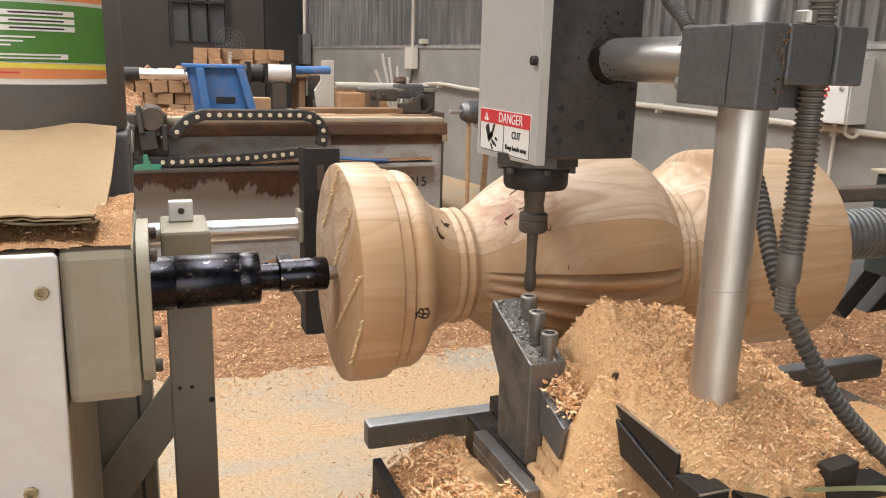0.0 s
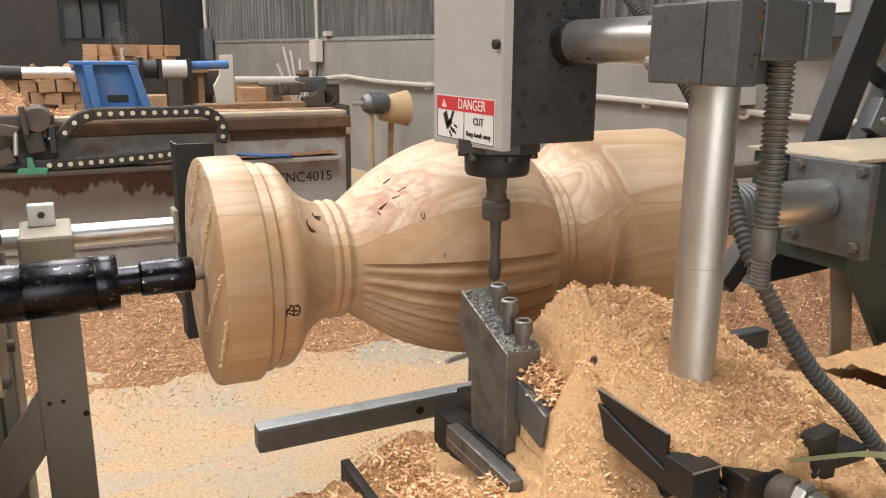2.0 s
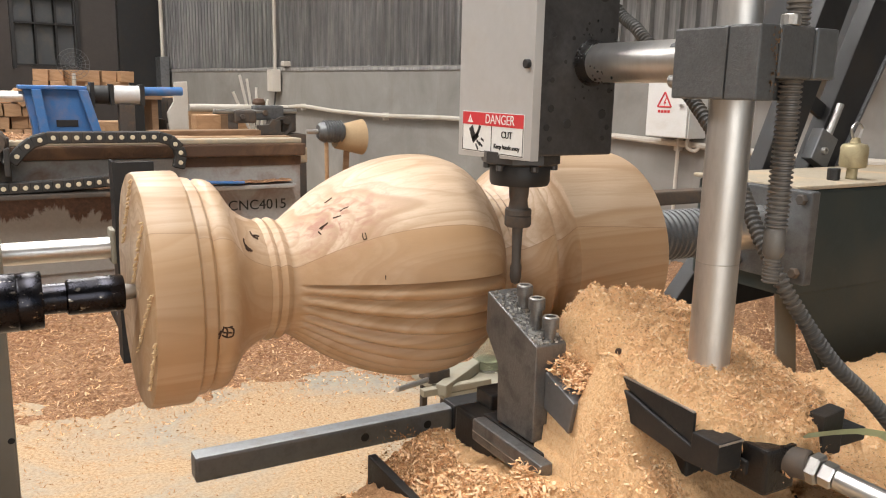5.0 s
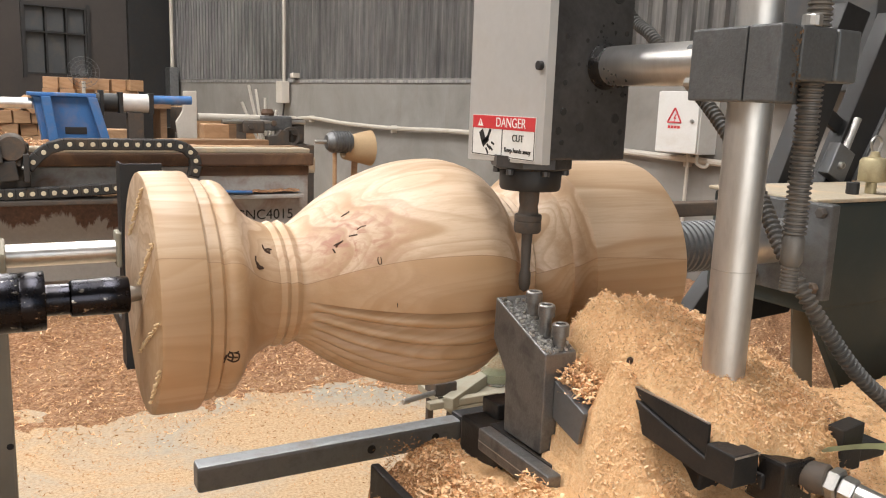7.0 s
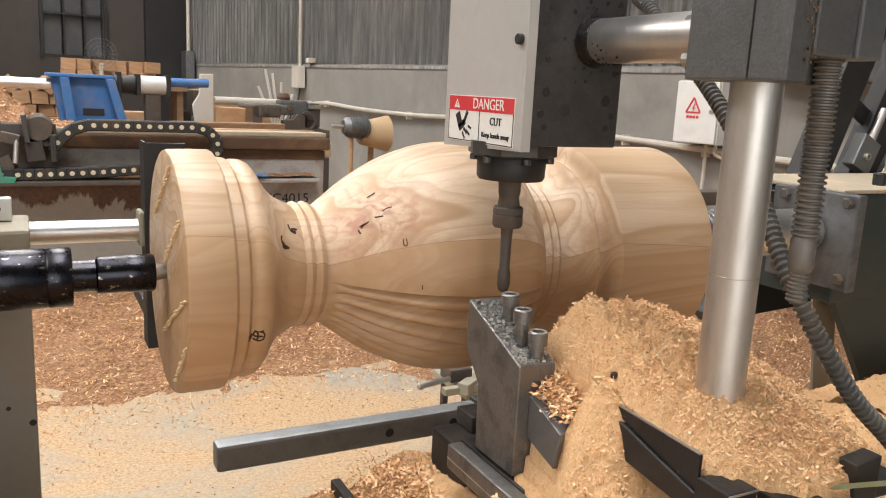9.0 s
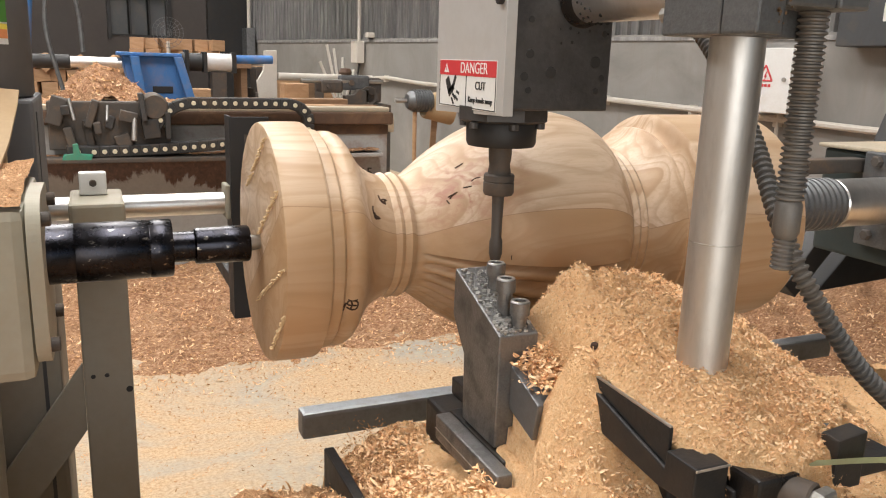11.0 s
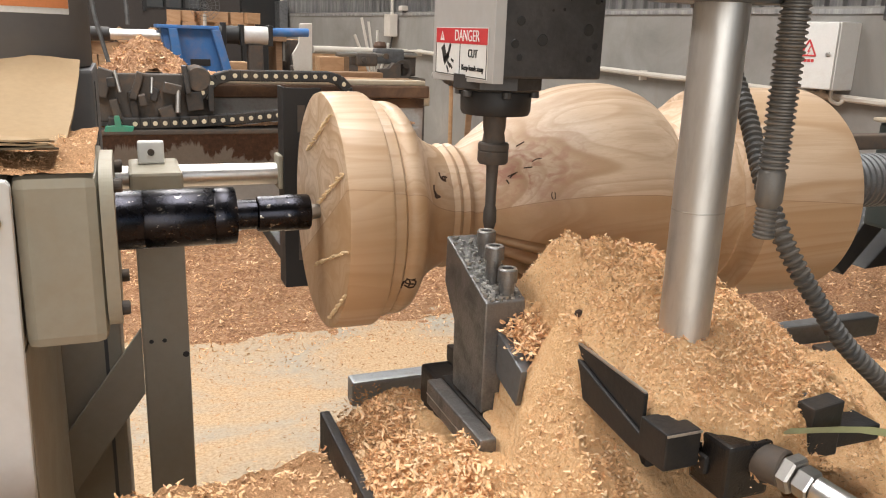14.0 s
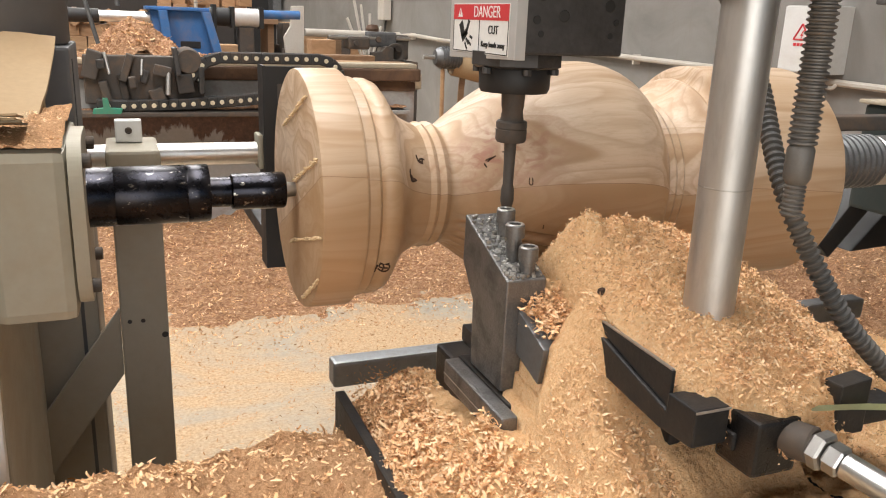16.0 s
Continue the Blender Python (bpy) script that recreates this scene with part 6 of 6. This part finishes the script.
def clutter_behind():
    # stacks of sawn blocks
    rnd = random.Random(7)
    bb = box(-0.055, 0.055, -0.14, 0.14, -0.045, 0.045, 0.004)
    proto = part("timber_block", bb, "block")
    tagged(proto, "short sawn timber block in a stack", "timber block", "stacked blocks")
    first = True
    for r in range(4):
        for k in range(8):
            m = pose(-0.62 + k * 0.118 + rnd.uniform(-0.01, 0.01) + 0.05 * (r % 2), 5.7 + rnd.uniform(-0.05, 0.05), 0.935 + r * 0.092, 0, (45 if r == 3 and k % 2 else rnd.uniform(-4, 4)), rnd.uniform(-8, 8))
            if first:
                proto.matrix_basis, first = m, False
            else:
                copy_thing(proto, m)
    for r in range(2):
        for k in range(6):
            copy_thing(proto, pose(0.22 + k * 0.12 + rnd.uniform(-0.01, 0.01), 6.2 + rnd.uniform(-0.05, 0.05), 1.29 + r * 0.091, 0, rnd.uniform(-2, 2), rnd.uniform(-12, 12)))
    tbl = part("timber_rack", box(-0.9, 2.15, 5.52, 6.7, 0.80, 0.888, 0.01), "brown")
    tagged(tbl, "rough timber rack stacked with blocks", "rack")
    part("rack_leg", box(-0.8, -0.7, 5.55, 6.5, 0, 0.80), "brown", tbl)
    part("rack_leg", box(2.0, 2.1, 5.55, 6.5, 0, 0.80), "brown", tbl)
    part("rack_shelf", box(0.1, 1.1, 5.95, 6.5, 1.20, 1.243, 0.004), "brown", tbl)
    for x in (0.12, 1.02):
        part("shelf_post", box(x, x + 0.05, 6.0, 6.4, 0.888, 1.20), "brown", tbl)
    fan = empty("wire_fan", (0, 0, 0), "round wire guard of a fan among the timber", "fan")
    b = bmesh.new()
    for r in (0.03, 0.06, 0.09, 0.12):
        tube_path([(0.43 + r * math.cos(2 * math.pi * k / 24), 5.9, 1.47 + r * math.sin(2 * math.pi * k / 24)) for k in range(25)], 0.0016, 5, b, sub=1)
    for k in range(20):
        a = 2 * math.pi * k / 20
        rod((0.43, 5.9, 1.47), (0.43 + 0.12 * math.cos(a), 5.9, 1.47 + 0.12 * math.sin(a)), 0.001, 5, b)
    part("guard", b, "clamp", fan)
    part("stand", rod((0.43, 5.92, 0.888), (0.43, 5.92, 1.4), 0.015, 10), "pipe", fan)
    # timbers and offcuts on the table
    for k, (x0, x1, y, z, w, mat) in enumerate(((0.25, 0.95, 4.2, 0.985, 0.05, "block"), (0.5, 1.25, 3.95, 0.99, 0.06, "block"), (0.75, 1.5, 4.5, 0.985, 0.07, "brown"), (1.1, 1.6, 4.1, 0.975, 0.05, "brown"), (0.1, 0.6, 4.45, 0.98, 0.05, "brown"))):
        o = part("offcut", box(x0, x1, y - w, y + w, 0.96, 0.96 + w, 0.008, rot=Matrix.Rotation(radians(-6 + 5 * k), 4, "Z")), mat)
        tagged(o, "rough timber offcut lying on the dusty machine table", "offcut", "offcuts")
    for k, (x, y, s, h) in enumerate(((1.22, 4.9, 0.09, 0.16), (1.33, 4.95, 0.08, 0.12), (1.30, 5.66, 0.12, 0.26), (1.46, 5.7, 0.10, 0.22), (0.62, 5.66, 0.10, 0.15))):
        z = 0.888 if y > 5.3 else 0.86 if y > 4.9 else 0.96
        o = part("crate", box(x - s, x + s, y - s, y + s, z, z + h, 0.008), "block" if k % 2 == 0 else "brown")
        tagged(o, "small wooden box standing among the clutter", "box", "wooden boxes")
    for k in range(14):
        x, y = rnd.uniform(-0.1, 1.5), rnd.uniform(4.0, 4.6)
        l, w, h = rnd.uniform(0.05, 0.22), rnd.uniform(0.02, 0.05), rnd.uniform(0.015, 0.05)
        o = part("offcut", box(-l, l, -w, w, 0, h, 0.004), rnd.choice(("block", "brown", "block")))
        o.matrix_basis = pose(x, y, 0.972, 0, 0, rnd.uniform(-40, 40))
        tagged(o, "rough timber offcut lying on the dusty machine table", "offcut", "offcuts")
    for k in range(10):
        x, y = rnd.uniform(1.15, 2.0), rnd.uniform(5.75, 6.4)
        h = rnd.uniform(0.1, 0.34)
        o = part("crate", box(-0.09, 0.09, -0.08, 0.08, 0, h, 0.006), rnd.choice(("block", "brown", "dirty")))
        o.matrix_basis = pose(x, y, 0.888, 0, 0, rnd.uniform(-30, 30))
        tagged(o, "small wooden box standing among the clutter", "box", "wooden boxes")
    sticks = empty("stick_bundle", (0, 0, 0), "bundle of thin pale sticks leaning together", "sticks")
    for k, (dx, dz) in enumerate(((-0.10, 0.06), (-0.04, 0.20), (0.02, 0.17), (0.10, 0.10), (0.2, 0.0))):
        part("stick", rod((1.75 + 0.02 * k, 5.62, 0.95), (1.72 + dx, 5.66, 1.22 + dz), 0.012, 8), "pipe", sticks)
    part("stick_stand", box(1.62, 1.92, 5.52, 5.74, 0.0, 0.95, 0.01), "brown", sticks)
    # motor with a shroud at the bed's end
    mo = empty("small_motor", (0, 0, 0), "small grey finned motor on a stake with a brown shroud", "motor")
    part("body", lathe([(0, 0), (0.04, 0), (0.055, 0.02), (0.058, 0.05), (0.058, 0.13), (0.05, 0.15), (0, 0.15)], 24, "x", (1.47, 3.2, 1.09)), "clamp", mo, smooth=True)
    for k in range(7):
        part("fin", lathe([(0.05, 0), (0.064, 0), (0.064, 0.006), (0.05, 0.006)], 24, "x", (1.505 + k * 0.016, 3.2, 1.09)), "clamp", mo)
    part("shaft", rod((1.40, 3.2, 1.09), (1.47, 3.2, 1.09), 0.012, 10), "steel", mo)
    part("shroud", lathe([(0.062, 0), (0.066, 0.004), (0.105, 0.17), (0.100, 0.17), (0.058, 0.004)], 24, "x", (1.585, 3.24, 1.055)), "card", mo, "brown cone shroud", smooth=True)
    part("stake", rod((1.53, 3.2, 0.0), (1.52, 3.2, 1.04), 0.012, 10), "block", mo)
    part("side_board", box(1.62, 1.655, 3.24, 3.255, 0.0, 0.98, 0.003, rot=Matrix.Rotation(radians(3), 4, "Y")), "brown", mo)


def trolley():
    t = empty("low_trolley", (0, 0, 0), "low cream-painted trolley with a clamping jig on top", "trolley")
    part("top", box(1.10, 1.45, 1.0, 1.25, 0.335, 0.36, 0.004), "cream", t)
    for x in (1.12, 1.40):
        for y in (1.05, 1.2):
            part("leg", box(x, x + 0.02, y, y + 0.02, 0.0, 0.335), "dirty", t)
    part("jig_rail", box(1.05, 1.36, 1.06, 1.10, 0.361, 0.40, 0.004, rot=Matrix.Rotation(radians(35), 4, "Z")), "cream", t, "cream painted clamp rail")
    part("jig_rail", box(1.02, 1.28, 1.00, 1.03, 0.361, 0.385, 0.004), "cream", t)
    part("jig_block", box(1.06, 1.14, 1.04, 1.12, 0.386, 0.43, 0.006), "dirty", t)
    part("jig_screw", rod((0.93, 1.015, 0.40), (1.06, 1.05, 0.40), 0.009, 10), "steel", t)
    j = empty("glass_jar", (0, 0, 0), "grimy glass jar with murky green contents", "jar")
    part("jar_wall", lathe([(0, 0.361), (0.052, 0.361), (0.056, 0.368), (0.056, 0.46), (0.045, 0.478), (0.045, 0.49), (0.041, 0.49), (0.041, 0.476), (0.052, 0.458), (0.052, 0.37), (0, 0.366)], 28, "z", (1.36, 1.15, 0)), "glass", j, smooth=True)
    part("contents", lathe([(0, 0.367), (0.051, 0.371), (0.051, 0.40), (0, 0.404)], 24, "z", (1.36, 1.15, 0)), "strap", j, smooth=True)
    part("lid", lathe([(0, 0.502), (0.046, 0.502), (0.048, 0.499), (0.048, 0.4905), (0, 0.4905)], 24, "z", (1.36, 1.15, 0)), "dirty", j)


trolley()
second_lathe()
second_carriage_ob = second_carriage()
cable_chain(False)
upper_chain = cable_chain(True)
clutter_behind()


# ---- chips on the floor and on the beds ----
def floor_chips():
    def bank(x, y):
        edge = 2.25 + 0.18 * noise.noise(Vector((x * 1.3, 0, 7))) - 1.25 * smooth01(1.15, 2.3, x)
        edge += 0.10 * noise.noise(Vector((x * 6, y * 6, 3))) + 0.07 * noise.noise(Vector((x * 21, y * 21, 5)))
        h = 0.20 * smooth01(edge, edge + 1.1, y) + 0.014 * smooth01(edge - 0.04, edge + 0.05, y)
        v = Vector((x, y, 0))
        return h * (0.8 + 0.5 * noise.noise(v * 1.2)) + (0.04 * noise.noise(v * 5) + 0.018 * noise.noise(v * 14) + 0.012 * noise.noise(v * 34)) * smooth01(edge - 0.02, edge + 0.2, y) - 0.008
    a = field("chip_bank", -2.2, 4.1, 0.75, 3.62, 420, 200, bank, "chips")
    tagged(a, "bank of red-brown wood chips heaped on the floor", "wood chips", kind="stuff")
    def spot(r):
        x, y = r.uniform(-0.6, 3.6), r.uniform(0.9, 3.4)
        if r.random() > smooth01(1.8, 2.5, y + 1.25 * smooth01(1.15, 2.3, x)):
            return None
        return Vector((x, y, max(bank(x, y), 0.0) + 0.004))
    shavings("loose_chips", 17000, spot, 0.022, ("shav2", "shav2", "shav"), 31, None, "coarse red-brown chips strewn over the floor")
    shavings("pale_flakes", 5200, spot, 0.026, ("shav3", "shav", "shav3"), 33, None, "pale flakes among the red-brown chips")
    shavings("loose_chips", 7500, lambda r: Vector((r.uniform(-0.8, 3.2), 2.4 - abs(r.gauss(0, 0.65)), 0.004)), 0.013, ("shav2", "shav4"), 32, None, "scattered chips on the concrete")


def bed_dust():
    def heap(x, y):
        z = 0.735 + 0.035 * math.exp(-((y + 0.28) / 0.12) ** 2) + 0.03 * noise.noise(Vector((x * 6, y * 6, 2)))
        z += 0.02 * smooth01(-0.1, 0.1, x)
        z -= 0.22 * smooth01(-0.15, -0.06, y)
        return z + rough(x, y, 1.2, 9.0) + 0.02 * abs(noise.noise(Vector((x, y, 3)) * 24)) - 0.004
    a = field("bed_sawdust", -0.9, 0.33, -0.66, -0.06, 300, 150, heap, "dust2")
    tagged(a, "sawdust lying deep along the lathe bed", "sawdust", kind="stuff")
    shavings("loose_chips", 4200, lambda r: (lambda x, y: Vector((x, y, heap(x, y) + 0.0015)))(r.uniform(-0.55, 0.3), r.uniform(-0.5, -0.08)), 0.0072, ("shav", "shav3", "shav2"), 41, None, "shavings strewn along the lathe bed")
    shavings("coarse_shreds", 2600, lambda r: (lambda x, y: Vector((x, y, heap(x, y) + r.uniform(0, 0.006))))(r.uniform(-0.5, 0.3), r.uniform(-0.5, -0.1)), 0.0125, ("shav", "shav4", "shav3"), 46, None, "curled shreds along the lathe bed")
    def heap2(x, y):
        return 0.78 + 0.06 * math.exp(-((y + 0.34) / 0.16) ** 2) * (0.8 + 0.4 * noise.noise(Vector((x * 4, y * 4, 5)))) - 0.25 * smooth01(-0.16, -0.04, y) + rough(x, y, 1.3, 12.0)
    b = field("bed_sawdust", 1.10, 2.2, -0.66, -0.03, 260, 120, heap2, "dust")
    tagged(b, "sawdust banked along the bed before the tailstock", "sawdust", kind="stuff")
    shavings("loose_chips", 2600, lambda r: (lambda x, y: Vector((x, y, heap2(x, y) + 0.0015)))(r.uniform(1.12, 1.9), r.uniform(-0.62, -0.1)), 0.0072, ("shav", "shav3", "shav2"), 42, None, "shavings strewn before the tailstock")
    # dust on the headstock and the far machine
    def cap(x, y):
        return 1.1385 + 0.015 * smooth01(-0.07, 0.05, y) * (0.7 + 0.6 * noise.noise(Vector((x * 9, y * 9, 4)))) + rough(x, y, 0.6, 20.0)
    c = field("headstock_sawdust", -0.80, -0.256, -0.085, 0.22, 180, 120, cap, "dust2")
    tagged(c, "sawdust settled on the headstock top", "sawdust", kind="stuff")
    shavings("loose_chips", 1500, lambda r: (lambda x, y: Vector((x, y, cap(x, y) + 0.001)))(r.uniform(-0.6, -0.26), r.uniform(-0.08, 0.2)), 0.0065, ("shav", "shav3", "shav2"), 43, None, "chips on the headstock top")
    def far(x, y):
        return 1.00 + 0.23 * math.exp(-(((x + 0.47) / 0.21) ** 2 + ((y - 3.92) / 0.26) ** 2)) + 0.07 * noise.noise(Vector((x * 9, y * 9, 3))) + 0.02 * noise.noise(Vector((x * 30, y * 30, 3)))
    d = field("far_chips", -0.85, -0.02, 3.6, 4.3, 90, 70, far, "chips")
    tagged(d, "heap of red-brown chips on the second lathe", "wood chips", kind="stuff")
    e = shavings("loose_chips", 900, lambda r: (lambda x, y: Vector((x, y, far(x, y) + 0.004)))(r.uniform(-0.8, -0.08), r.uniform(3.62, 4.25)), 0.035, ("shav2", "shav", "shav3"), 44, None, "coarse chips on the second lathe")
    def table(x, y):
        v = Vector((x, y, 0))
        return 0.963 + 0.018 * max(0.0, noise.noise(v * 3.1)) + 0.012 * noise.noise(v * 11) + 0.006 * noise.noise(v * 31)
    f = field("table_chips", -1.2, 1.58, 3.74, 4.88, 220, 90, table, "chips")
    tagged(f, "red-brown chips lying over the second lathe's table", "wood chips", kind="stuff")
    shavings("loose_chips", 1500, lambda r: (lambda x, y: Vector((x, y, table(x, y) + 0.004)))(r.uniform(-1.0, 1.55), r.uniform(3.74, 4.7)), 0.03, ("shav2", "shav2", "shav"), 45, None, "splinters over the second lathe's table")
    def ledge(x, y):
        return 0.766 + 0.035 * max(0.0, noise.noise(Vector((x * 4, 0, 8))) + 0.35) * smooth01(3.42, 3.58, y) + 0.008 * noise.noise(Vector((x * 30, y * 30, 8)))
    g = field("ledge_chips", -1.2, 1.42, 3.505, 3.60, 260, 12, ledge, "chips")
    tagged(g, "chips caught on the ledge under the cable chain", "wood chips", kind="stuff")
    return [d, e]


floor_chips()
far_dust = bed_dust()


# ---- what moves ----
HOSE = [(0.0, -2), (2.0, -1), (3.0, 0), (5.5, 4), (7.0, 5), (9.5, 0), (10.2, 0), (11.4, 5), (12.5, 9.5), (13.0, 8), (13.5, 5), (14.0, 2), (14.5, 6), (15.0, 9), (15.5, 3), (16.0, -2)]  # the hanging hose's swing in degrees
SECOND = [(0.0, 0.0), (2.0, 0.012), (3.2, 0.03), (5.5, 0.07), (8.0, 0.13), (9.0, 0.15), (9.6, 0.21), (10.2, 0.30), (12.3, 0.37), (16.0, 0.38)]  # the second carriage along its bed


def motions():
    rows = [(t, pose(x, y, 0)) for t, x, y in CARRIAGE]
    for ob in [carriage_ob, *moving_dust]:
        walk(ob, rows)
    for ob in [second_carriage_ob, *far_dust]:
        walk(ob, [(t, pose(x, 0, 0)) for t, x in SECOND])
    walk(hose_ob, [(t, pose(*HOSE_TOP, 0, -a, 0)) for t, a in HOSE])
    walk(upper_chain, [(t, pose(0.72 * x, 0, 0)) for t, x in SECOND])
    walk(timber, [(t, pose(0, 0, AXIS, -a, 0, 0)) for t, a in TIMBER])


motions()
